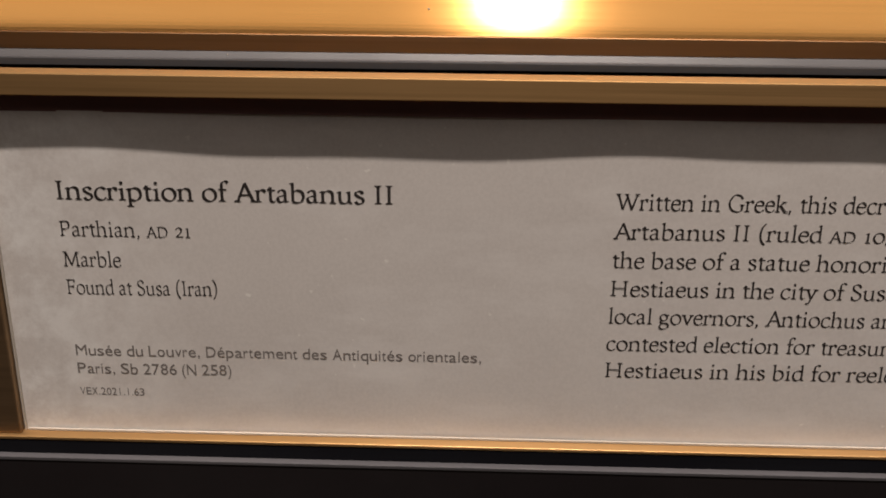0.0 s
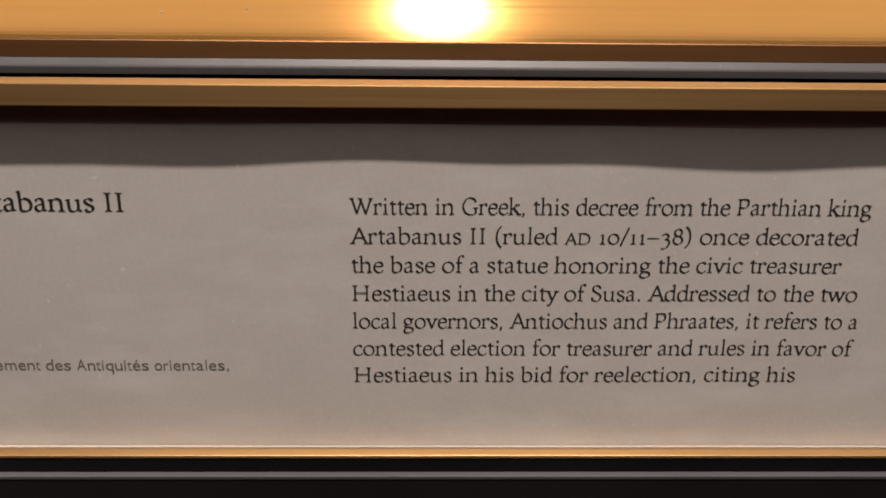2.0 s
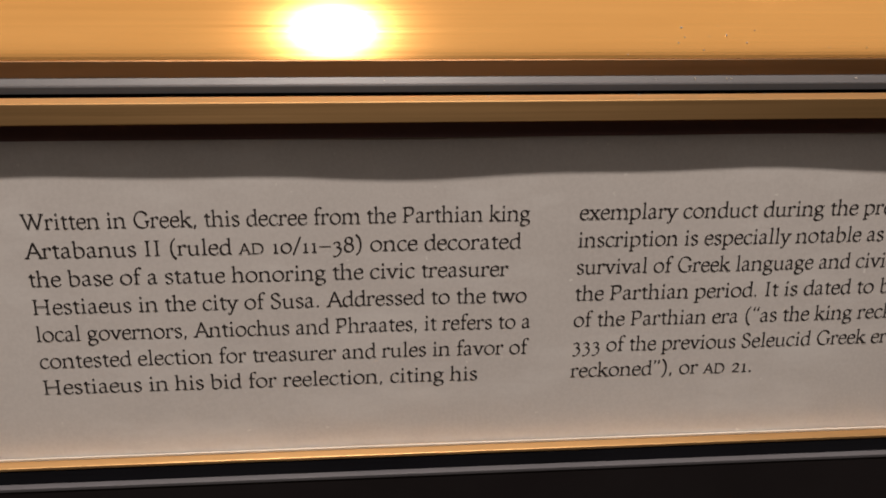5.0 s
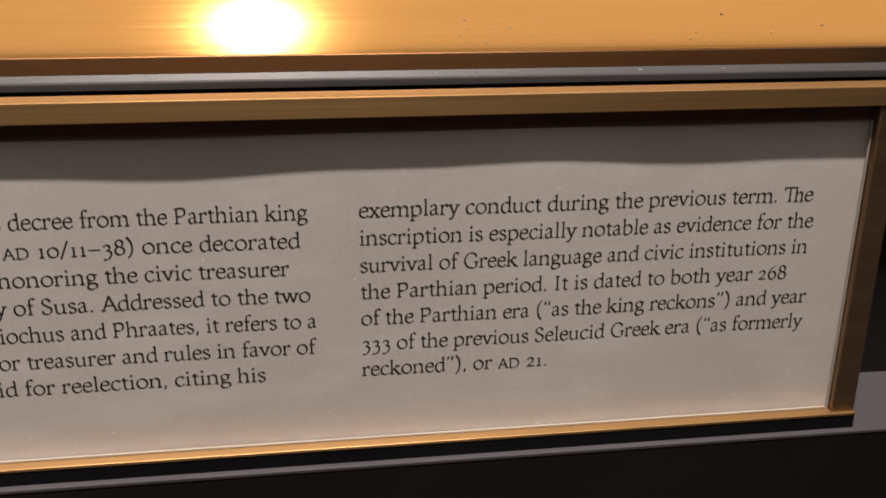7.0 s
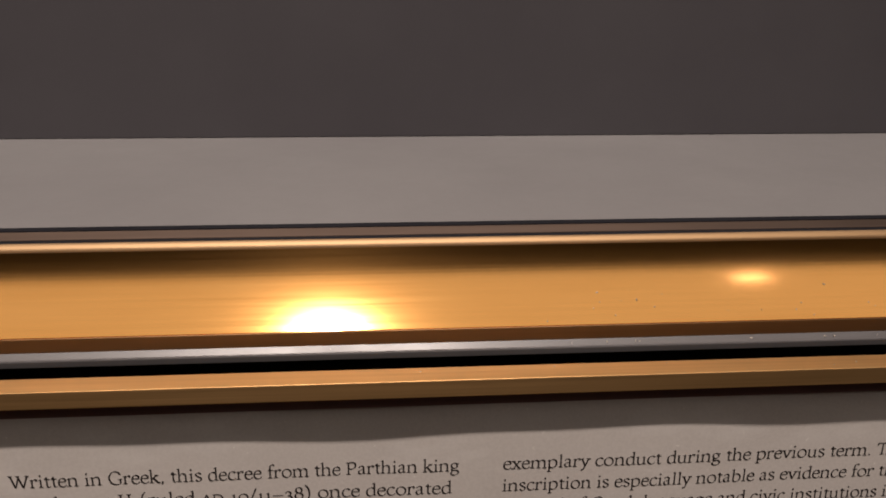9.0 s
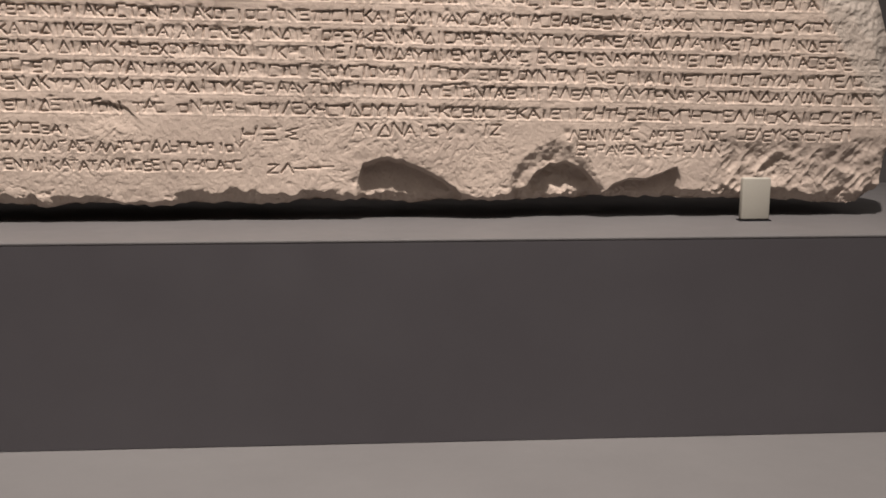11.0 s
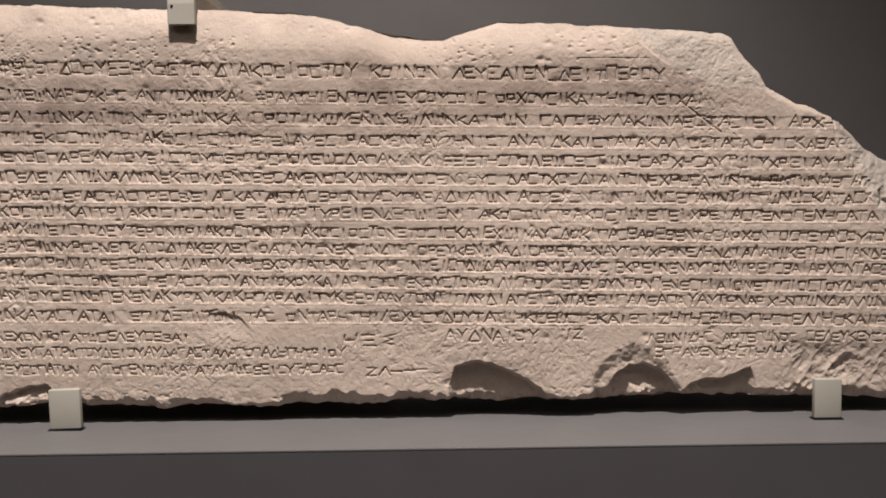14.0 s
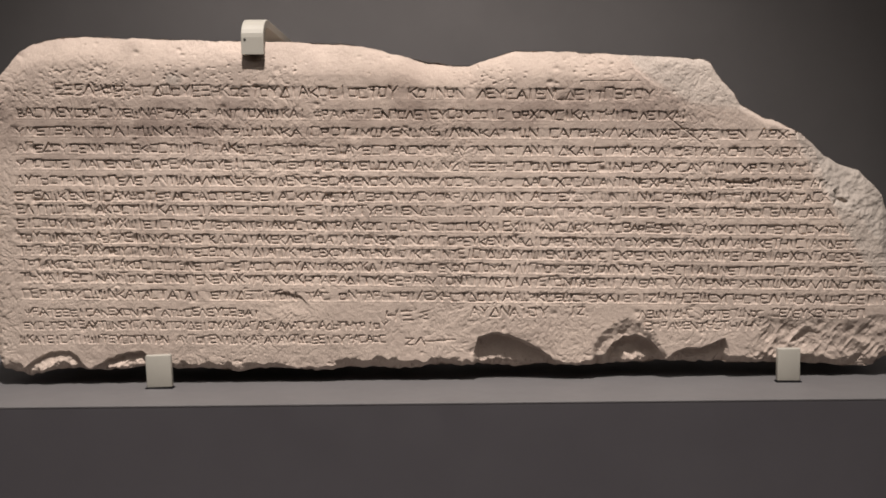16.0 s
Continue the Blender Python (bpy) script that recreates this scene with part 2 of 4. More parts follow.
crest = [(-0.2178, -0.1300), (-0.2148, -0.1300), (-0.2148, -0.1146), (-0.2154, -0.1141), (-0.2164, -0.1144), (-0.2174, -0.1150), (-0.2180, -0.1157), (-0.2180, -0.1163)]
part("crest", profile_bm(crest, X0, X1), BRASS_SATIN, rail, "satin rounded upper edge", True)
# same brass as the rail; the shade on this face is put into its colour
part("lower_lip", profile_bm(((-0.2364, -0.1455), (-0.2364, -0.1407), (-0.2367, -0.1404), (-0.2369, -0.1407), (-0.2369, -0.1455)), X0, X1), BRASS_SHADED, rail, "rail's upright lower face, coloured brown for the shade on it")
part("body", box_bm(X0, X1, -0.2200, 0.198, FLOOR_Z, -0.1512), BLACK, case, "black painted body")
nose = [(-0.2150, -0.1456), (-0.2368, -0.1456), (-0.2388, -0.1473), (-0.2393, -0.1475), (-0.2395, -0.1479), (-0.2395, -0.1498), (-0.2150, -0.1498)]
part("nose_trim", profile_bm(nose, X0, X1), BLACK_EDGE, case, "satin grey metal nosing")
part("lower_step", box_bm(X0, X1, -0.2611, -0.2201, FLOOR_Z, -0.2713), BLACK, case, "black painted step")
# thin grey layer: the light caught by the step's top and edge, as colour
part("step_lit_top", box_bm(X0, X1, -0.2613, -0.2201, -0.2712, -0.2700, 0.0002), STEP_LIT, case, "top of the black step, coloured grey for the light on it")

# ---- the label in its brass holder ----
def bow(x):
    """The card is not quite flat."""
    return 0.00024 * math.sin(34 * x + 1.1) + 0.00012 * math.sin(83 * x + 0.4) - 0.00028


LABEL_Y = -0.2534
LX0, LX1, LZ0, LZ1 = -0.2835, 0.2303, -0.2640, -0.1605
BAR = 0.0085
holder = thing("label_holder", "brown brass frame holding a printed museum label", "label holder", (-0.027, -0.25, -0.2700))
part("top_bar", box_bm(LX0 - BAR, LX1 + BAR, -0.2579, -0.2482, -0.1556, -0.1494, 0.00025, 2), BRONZE, holder, "brushed brown brass bar")
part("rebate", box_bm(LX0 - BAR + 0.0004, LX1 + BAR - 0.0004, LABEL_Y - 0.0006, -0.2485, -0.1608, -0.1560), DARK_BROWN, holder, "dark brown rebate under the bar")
part("sill", box_bm(LX0 - BAR, LX1 + BAR, -0.2590, -0.2485, -0.2651, -0.2640, 0.0003), BRONZE, holder, "pale brass sill")
# the shade below the sill, built as a black strip
part("sill_shade", box_bm(LX0 - BAR + 0.0003, LX1 + BAR - 0.0003, -0.2588, -0.2485, -0.2700, -0.2652, 0.0003), MATT_BLACK, holder, "black strip standing for the shade under the sill")
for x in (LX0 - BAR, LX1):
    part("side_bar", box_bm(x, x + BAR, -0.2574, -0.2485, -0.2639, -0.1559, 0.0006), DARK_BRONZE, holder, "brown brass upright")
card = profile_bm(((LABEL_Y, LZ0), (LABEL_Y, LZ1), (LABEL_Y + 0.0025, LZ1), (LABEL_Y + 0.0025, LZ0)), LX0 + 0.0002, LX1 - 0.0002, 240)
for v in card.verts:
    v.co.y += bow(v.co.x)
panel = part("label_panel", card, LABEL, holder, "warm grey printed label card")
# the bright cut edges of the card's clear cover, at its two sides
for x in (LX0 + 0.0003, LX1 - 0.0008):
    part("cover_edge_or_reflection", box_bm(x, x + 0.0005, LABEL_Y - 0.0017, LABEL_Y - 0.0008, LZ0 + 0.0001, -0.1609), EDGE, holder, "pale line along the card: cover's cut edge at the sides, sill's reflection below")
# along the bottom, the sill's reflection is built as a pale strip
part("cover_edge_or_reflection", box_bm(LX0 + 0.0013, LX1 - 0.0013, LABEL_Y - 0.0017, LABEL_Y - 0.0008, LZ0 + 0.0001, LZ0 + 0.0007), EDGE, holder, "pale line along the card: cover's cut edge at the sides, sill's reflection below")
part("seam", box_bm(-0.1151, -0.11495, LABEL_Y + bow(-0.115) - 0.00005, LABEL_Y + 0.0008, LZ0 + 0.0009, LZ1 - 0.0004), LABEL, panel, "faint upright seam in the card")


# a printed old-style serif face drawn with a slanted broad nib: advance in thousandths, then strokes
# l line, c curve, o ring, h level hairline (x0 z x1), s foot or head serif, f flag serif, d dot
FACE = {
    "a": "439 c .07 .36 .12 .43 .20 .455 .28 .41 .30 .31 .30 .10 .33 .03 .41 .05;c .30 .27 .18 .24 .08 .19 .06 .10 .11 .02 .20 .02 .30 .10",
    "b": "512 l .10 .73 .10 .03;f .10 .74;c .10 .36 .17 .43 .26 .455 .39 .40 .445 .23 .38 .06 .26 .005 .16 .01 .10 .05",
    "c": "412 c .38 .38 .32 .44 .24 .455 .12 .40 .05 .22 .10 .06 .22 .0 .32 .02 .40 .09",
    "d": "502 l .40 .73 .40 .02;f .40 .74;c .40 .40 .32 .45 .23 .455 .11 .39 .055 .22 .10 .06 .20 .0 .30 .03 .40 .11;l .40 .02 .49 .035",
    "e": "418 h .07 .265 .37;c .37 .27 .36 .38 .30 .44 .22 .455 .11 .40 .05 .23 .09 .07 .21 .0 .32 .02 .40 .10",
    "f": "300 c .35 .68 .29 .735 .22 .73 .16 .67 .14 .57 .14 .40;l .14 .50 .14 .02;s .14 0;h .04 .44 .29",
    "g": "471 o .21 .31 .145 .145;l .31 .41 .45 .435;c .14 .19 .085 .13 .10 .075 .20 .055 .34 .04 .42 -.04 .39 -.14 .25 -.21 .12 -.20 .05 -.13 .07 -.05 .13 .01 .20 .055",
    "h": "538 l .10 .73 .10 .02;f .10 .74;s .10 0;c .10 .34 .18 .42 .28 .455 .38 .41 .41 .30 .41 .02;s .41 0",
    "i": "267 l .13 .44 .13 .02;f .13 .455;s .13 0;d .125 .64", "k": "498 l .10 .73 .10 .02;f .10 .74;s .10 0;l .12 .22 .36 .43;s .36 .445;l .20 .29 .42 .01;s .44 0",
    "l": "260 l .13 .73 .13 .02;f .13 .74;s .13 0",
    "m": "813 l .10 .44 .10 .02;f .10 .455;s .10 0;c .10 .34 .18 .42 .27 .455 .37 .41 .40 .30 .40 .02;s .40 0;c .40 .34 .48 .42 .57 .455 .67 .41 .70 .30 .70 .02;s .70 0",
    "n": "547 l .10 .44 .10 .02;f .10 .455;s .10 0;c .10 .34 .18 .42 .28 .455 .39 .41 .42 .30 .42 .02;s .42 0",
    "o": "510 o .255 .228 .205 .23",
    "p": "525 l .10 .44 .10 -.22;f .10 .455;s .10 -.235;c .10 .36 .18 .43 .28 .455 .41 .40 .46 .23 .40 .07 .27 .0 .18 .01 .10 .05",
    "q": "517 l .40 .45 .40 -.22;s .40 -.235;c .40 .40 .32 .45 .23 .455 .11 .39 .055 .22 .10 .06 .20 .0 .30 .03 .40 .11",
    "r": "363 l .10 .44 .10 .02;f .10 .455;s .10 0;c .10 .32 .16 .41 .23 .45 .30 .44 .34 .41;d .315 .415",
    "s": "370 c .30 .37 .25 .44 .17 .455 .08 .41 .08 .32 .18 .245 .29 .18 .305 .08 .23 .005 .13 .0 .06 .08",
    "t": "304 l .06 .45 .14 .55;c .14 .55 .14 .13 .17 .03 .23 .01 .30 .05;h .03 .44 .29",
    "u": "536 c .10 .44 .10 .14 .14 .03 .23 .0 .32 .03 .40 .11;l .40 .44 .40 .02;f .10 .455;f .40 .455;l .40 .02 .50 .035",
    "v": "467 l .07 .44 .235 .01;l .235 .01 .40 .44;s .07 .45;s .40 .45", "w": "699 l .06 .44 .21 .01;l .21 .01 .35 .43;l .34 .44 .49 .01;l .49 .01 .64 .44;s .06 .45;s .34 .45;s .64 .45",
    "x": "461 l .08 .44 .38 .01;l .38 .44 .08 .01;s .08 .45;s .38 .45;s .08 0;s .38 0", "y": "460 l .07 .44 .235 .02;c .40 .44 .235 .02 .16 -.16 .10 -.21 .04 -.18;s .07 .45;s .40 .45",
    "A": "645 l .335 .69 .60 .02;l .335 .66 .09 .02;h .17 .25 .48;s .08 0;s .61 0", "D": "740 l .13 .66 .13 .02;s .13 0;s .13 .68;c .13 .665 .34 .665 .55 .59 .66 .35 .57 .10 .35 .015 .13 .015",
    "F": "532 l .13 .66 .13 .02;s .13 0;s .13 .68;h .13 .665 .47;h .13 .36 .40;l .47 .675 .46 .55;l .40 .42 .40 .30",
    "G": "710 c .60 .53 .54 .63 .40 .695 .22 .65 .08 .36 .18 .08 .38 -.01 .52 .01 .61 .07;l .60 .30 .60 .06;s .60 .30",
    "H": "800 l .14 .66 .14 .02;l .62 .66 .62 .02;s .14 0;s .14 .68;s .62 0;s .62 .68;h .14 .35 .62", "I": "345 l .17 .66 .17 .02;s .17 0;s .17 .68",
    "M": "860 l .16 .66 .12 .02;l .16 .67 .42 .05;l .42 .05 .70 .67;l .70 .66 .735 .02;s .12 0;s .74 0;s .12 .68;s .74 .68",
    "P": "560 l .13 .66 .13 .02;s .13 0;s .13 .68;c .13 .66 .28 .675 .43 .64 .475 .50 .42 .37 .28 .31 .13 .335",
    "S": "490 c .39 .55 .34 .65 .24 .69 .12 .64 .09 .52 .16 .42 .29 .34 .40 .25 .40 .11 .29 .0 .17 .0 .09 .04 .07 .16",
    "T": "610 l .30 .66 .30 .02;s .30 0;h .04 .665 .56;l .04 .67 .03 .55;l .56 .67 .57 .55",
    "W": "950 l .09 .66 .29 .02;l .29 .02 .47 .58;l .43 .66 .66 .02;l .66 .02 .87 .66;s .09 .68;s .43 .68;s .87 .68",
    "&": "950 l .28 .66 .28 .02;s .28 0;h .03 .665 .58;l .03 .67 .02 .55;l .575 .67 .575 .02;s .575 0;c .575 .34 .65 .42 .74 .455 .82 .41 .845 .30 .845 .02;s .845 0",
    "0": "480 o .24 .222 .19 .215", "1": "330 l .165 .42 .165 .02;f .165 .44;s .165 0", "2": "440 c .07 .34 .13 .42 .21 .445 .31 .40 .32 .30 .25 .18 .08 .04;h .06 .03 .39",
    "3": "440 c .08 .37 .15 .44 .24 .44 .31 .37 .29 .27 .18 .215;c .18 .215 .31 .18 .36 .06 .29 -.10 .17 -.19 .05 -.18", "8": "470 o .23 .50 .135 .15;o .23 .175 .17 .175",
    "6": "470 c .38 .66 .24 .58 .11 .42 .075 .22 .14 .05 .25 .0 .36 .07 .40 .21 .34 .35 .23 .38 .12 .30",
    ",": "228 d .11 .03;l .13 .03 .07 -.10", ".": "228 d .11 .03", "(": "330 c .29 .76 .16 .58 .11 .30 .16 .02 .29 -.16", ")": "330 c .04 .76 .17 .58 .22 .30 .17 .02 .04 -.16",
    "/": "340 l .02 -.08 .32 .72", "\u2013": "500 h .02 .25 .48", "\u201c": "400 d .11 .60;l .09 .60 .15 .72;d .29 .60;l .27 .60 .33 .72", "\u201d": "400 d .11 .68;l .13 .68 .07 .56;d .29 .68;l .31 .68 .25 .56",
}
NIB = radians(27)


def bent(points):
    """A smooth run through the points of a curve."""
    ends = [points[0], *points, points[-1]]
    run = []
    for a, b, c, d in zip(ends, ends[1:], ends[2:], ends[3:]):
        for i in range(5):
            t = i / 5
            run.append(tuple(0.5 * (2 * q + (r - p) * t + (2 * p - 5 * q + 4 * r - w) * t * t + (3 * q - p - 3 * r + w) * t**3) for p, q, r, w in zip(a, b, c, d)))
    return run + [points[-1]]


def ribbon(run, weight):
    """Outline quads of a stroke whose breadth follows its direction, as a broad nib leaves it."""
    pts, faces = [], []
    for i, (x, z) in enumerate(run):
        (xa, za), (xb, zb) = run[max(i - 1, 0)], run[min(i + 1, len(run) - 1)]
        a = math.atan2(zb - za, xb - xa)
        w = 0.5 * weight * (0.019 + 0.071 * abs(math.sin(a - NIB)))
        pts += [(x - w * math.sin(a), z + w * math.cos(a)), (x + w * math.sin(a), z - w * math.cos(a))]
    for i in range(len(run) - 1):
        faces.append((2 * i, 2 * i + 1, 2 * i + 3, 2 * i + 2))
    return pts, faces


@functools.lru_cache(maxsize=None)
def serif_glyph(ch, weight):
    """Advance of a character, and the points and faces of each of its strokes."""
    wide, rest = FACE[ch].split(" ", 1)
    strokes = []
    for stroke in rest.split(";"):
        kind, *n = stroke.split()
        n = [float(v) for v in n]
        stem = 0.041 * weight
        if kind in "lc":
            p = list(zip(n[::2], n[1::2]))
            strokes.append(ribbon(bent(p) if kind == "c" else p, weight))
        elif kind == "o":
            strokes.append(ribbon([(n[0] + n[2] * math.cos(radians(15 * i)), n[1] + n[3] * math.sin(radians(15 * i))) for i in range(25)], weight))
        elif kind == "h":
            t = 0.023 * weight
            strokes.append(([(n[0], n[1] - t), (n[2], n[1] - t), (n[2], n[1] + t), (n[0], n[1] + t)], [(0, 1, 2, 3)]))
        elif kind == "s":
            x, z = n
            up = 1 if z in (0.0, -0.235) else -1
            r = stem + 0.066
            strokes.append(([(x - r, z), (x + r, z), (x + r, z + 0.02 * up), (x + stem, z + 0.055 * up), (x - stem, z + 0.055 * up), (x - r, z + 0.02 * up)], [(0, 1, 2, 3, 4, 5)]))
        elif kind == "f":
            x, z = n
            strokes.append(([(x + stem * 0.9, z), (x - stem - 0.055, z - 0.045), (x - stem - 0.05, z - 0.065), (x - stem * 0.9, z - 0.07), (x + stem * 0.9, z - 0.05)], [(0, 1, 2, 3, 4)]))
        else:
            r = 0.05 * weight
            strokes.append(([(n[0] + r * math.cos(radians(30 * i)), n[1] + r * math.sin(radians(30 * i))) for i in range(12)], [tuple(range(12))]))
    return float(wide) / 1000, strokes


# advances of the plain face of the small print
ADVANCE = dict(zip("abcdefghijklmnopqrstuvwxyz", (540, 560, 500, 560, 540, 290, 560, 540, 235, 235, 500, 235, 830, 540, 560, 560, 560, 340, 500, 300, 540, 490, 740, 490, 490, 470)))
ADVANCE.update({"\u00e9": 540, "M": 830, "L": 540, "D": 710, "A": 660, "P": 650, "S": 640, "N": 710, "V": 630, "E": 600, "X": 640, ",": 280, ".": 280, "(": 290, ")": 290})
glyph_store = {}


def glyph(ch):
    """Points and faces of one character of the built-in font, at size 1."""
    if ch not in glyph_store:
        cu = bpy.data.curves.new("glyph", "FONT")
        cu.body, cu.size, cu.resolution_u = ch, 1.0, 3
        ob = bpy.data.objects.new("glyph", cu)
        scene.collection.objects.link(ob)
        me = bpy.data.meshes.new_from_object(ob.evaluated_get(bpy.context.evaluated_depsgraph_get()))
        glyph_store[ch] = [(v.co.x, v.co.y) for v in me.vertices], [tuple(p.vertices) for p in me.polygons]
        bpy.data.objects.remove(ob), bpy.data.curves.remove(cu), bpy.data.meshes.remove(me)
    return glyph_store[ch]


def text_line(text, x0, x1, base, cap, ink, weight=1.0, serif=True):
    """One printed line; words in braces are small capitals."""
    size, x, placed = cap / 0.70, 0.0, []
    gap = 0.245 if serif else 0.27
    for word in text.split():
        small = word.startswith("{")
        k = 0.70 if small else 1.0
        for ch in word.strip("{}"):
            wide = (serif_glyph(ch, weight)[0] + 0.012 if serif else ADVANCE.get(ch, 560) / 1000) * k
            placed.append((ch, x, wide, k))
            x += wide + (0.03 if small else 0.0)
        x += gap
    total = x - gap
    bm = bmesh.new()
    sx = (x1 - x0) / total

    def put(points, faces, layer=0):
        vs = []
        for px, pz in points:
            at = x0 + px * sx
            vs.append(bm.verts.new((at, LABEL_Y + bow(at) - 0.00006 - 0.000005 * layer, base + pz * size)))
        for f in faces:
            bm.faces.new([vs[i] for i in f])

    for n, (ch, at, wide, k) in enumerate(placed):
        if serif:
            heavy = weight * (1.15 if k < 1 else 1.0)
            for layer, (pts, faces) in enumerate(serif_glyph(ch, heavy)[1]):
                put([(at + px * k, pz * k) for px, pz in pts], faces, 2 * layer + n % 2)
            continue
        pts, faces = glyph(ch)
        lo, hi = min(px for px, pz in pts), max(px for px, pz in pts)
        w = (hi - lo) * 0.92 if ch in "iIl1.,()" else wide * 0.84
        left = at + (wide - w) / 2
        put([(left + (px - lo) / (hi - lo) * w, pz) for px, pz in pts], faces)
    return part("text_line", bm, ink, panel)


C1, C2, C3, P0, PITCH = -0.2643, -0.1000, 0.0667, -0.1872, 0.00897
LEFT = (
    ("Inscription of Artabanus II", -0.1641, -0.1869, 0.0058, INK, 1.22, True),
    ("Parthian, {AD} 21", -0.2247, -0.1983, 0.0048, INK, 0.95, True),
    ("Marble", -0.2466, -0.2079, 0.0048, INK, 0.95, True),
    ("Found at Susa (Iran)", -0.2179, -0.2169, 0.0048, INK, 0.95, True),
    ("Musée du Louvre, Département des Antiquités orientales,", -0.1375, -0.2375, 0.0037, INK_GREY, 1.0, False),
    ("Paris, Sb 2786 (N 258)", -0.2156, -0.2437, 0.0037, INK_GREY, 1.0, False),
    ("VEX.2021.1.63", -0.2436, -0.2512, 0.0026, INK_GREY, 1.0, False),
)
MIDDLE = (
    ("Written in Greek, this decree from the Parthian king", 0.0515),
    ("Artabanus II (ruled {AD} 10/11–38) once decorated", 0.0490),
    ("the base of a statue honoring the civic treasurer", 0.0452),
    ("Hestiaeus in the city of Susa. Addressed to the two", 0.0514),
    ("local governors, Antiochus and Phraates, it refers to a", 0.0530),
    ("contested election for treasurer and rules in favor of", 0.0521),
    ("Hestiaeus in his bid for reelection, citing his", 0.0363),
)
RIGHT = (
    ("exemplary conduct during the previous term. &e", 0.2140),
    ("inscription is especially notable as evidence for the", 0.2153),
    ("survival of Greek language and civic institutions in", 0.2147),
    ("the Parthian period. It is dated to both year 268", 0.2086),
    ("of the Parthian era (“as the king reckons”) and year", 0.2166),
    ("333 of the previous Seleucid Greek era (“as formerly", 0.2165),
    ("reckoned”), or {AD} 21.", 0.1281),
)
for text, x1, base, cap, ink, weight, serif in LEFT:
    text_line(text, C1, x1, base, cap, ink, weight, serif)
for x0, column in ((C2, MIDDLE), (C3, RIGHT)):
    for i, (text, x1) in enumerate(column):
        text_line(text, x0, x1, P0 - i * PITCH, 0.0050, INK)

# ---- mount clips ----
def lower_clip(x0, x1, lean):
    clip = thing("slab_clip", "small cream enamelled clip block holding the slab's lower edge", "clip", ((x0 + x1) / 2, -0.012, 0.0), "", "clips holding the slab")
    plate = box_bm(x0, x1, -0.0155, -0.0105, 0.0008, 0.0257, 0.0009, 3)
    for v in plate.verts:
        v.co.x += lean * (v.co.z - 0.013)
        v.co.z -= lean * (v.co.x - (x0 + x1) / 2)
    part("face_plate", plate, CLIP, clip, "", True)
    part("pad", box_bm(x0 - 0.0007, x1 + 0.0009, -0.0163, -0.009, 0.00005, 0.0007), MATT_BLACK, clip, "thin black sheet under the clip")
    part("foot", box_bm(x0 + 0.004, x1 - 0.004, -0.0104, -0.002, 0.0, 0.003, 0.0004), CLIP, clip)
    return clip


lower_clip(-0.2441, -0.2250, -0.03)
lower_clip(0.2300, 0.2470, 0.006)
hook = thing("slab_hook", "cream enamelled hook over the slab's top edge, fixed to the wall", "hook", (-0.160, 0.199, 0.26), "", "clips holding the slab")
arc = [(-0.0055, 0.2495)]
for i in range(9):
    a = radians(180 - i * 90 / 8)
    arc.append((0.0165 + 0.022 * math.cos(a), 0.262 + 0.016 * math.sin(a)))
arc += [(0.199, 0.278), (0.199, 0.272)]
for i in range(9):
    a = radians(90 + i * 90 / 8)
    arc.append((0.0165 + 0.017 * math.cos(a), 0.262 + 0.010 * math.sin(a)))
arc += [(-0.0005, 0.2495)]
strap = profile_bm(arc, -0.1680, -0.1512)
bmesh.ops.bevel(strap, geom=[e for e in strap.edges if abs(e.verts[0].co.x - e.verts[1].co.x) < 1e-6], offset=0.0006, segments=2, affect="EDGES", profile=0.5)
part("hook_strap", strap, CLIP, hook)
# the strap's small screw hole, added as a dark disc
hole_disc = bmesh.new()
bmesh.ops.create_cone(hole_disc, cap_ends=True, segments=12, radius1=0.0009, radius2=0.0007, depth=0.0006, matrix=pose(-0.1652, -0.0057, 0.2605, 90, 0, 0))
part("hole_disc", hole_disc, MATT_BLACK, hook, "tiny dark disc standing for the screw hole")

# ---- dust on the rail and its trim ----
dust_rng = random.Random(4)
bm = bmesh.new()
for _ in range(70):
    a = dust_rng.uniform(0.55, 1.0)
    y, z = -0.2178 - 0.0185 * (0.70 * a + 0.30 * a * a), -0.1162 - 0.0241 * (1.15 * a - 0.15 * a * a)
    if dust_rng.random() < 0.35:
        y, z = -0.2380, -0.1466
    if dust_rng.random() < 0.2:
        y, z = dust_rng.uniform(-0.2565, -0.2500), -0.1493
    x = 0.10 + 0.25 * dust_rng.random() if dust_rng.random() < 0.6 else dust_rng.uniform(-0.4, 0.4)
    r = dust_rng.uniform(0.00012, 0.00030)
    m = pose(x, y - 0.0001, z + 0.0001, dust_rng.uniform(0, 90), dust_rng.uniform(0, 90), 0) @ Matrix.Diagonal((r * dust_rng.uniform(1, 2.4), r, r * 0.7, 1))
    bmesh.ops.create_icosphere(bm, subdivisions=1, radius=1.0, matrix=m)
solid("dust", bm, EDGE, "pale dust specks lying on the brass rail", "dust", "stuff")

# ---- the inscribed slab ----
# Top and bottom outline of the broken slab: x, z
TOP = "-.366 .190 -.360 .222 -.352 .237 -.336 .255 -.325 .260 -.308 .264 -.287 .265 -.257 .263 -.170 .260 -.095 .257 -.079 .255 -.036 .244 -.011 .240 .002 .239 .015 .244 .036 .250 .074 .249 .158 .244 .177 .243 .183 .240 .188 .231 .201 .217 .205 .209 .224 .198 .231 .197 .252 .186 .260 .179 .269 .169 .282 .162 .295 .158 .305 .148 .313 .139 .318 .123 .324 .105 .328 .088 .3325 .075"
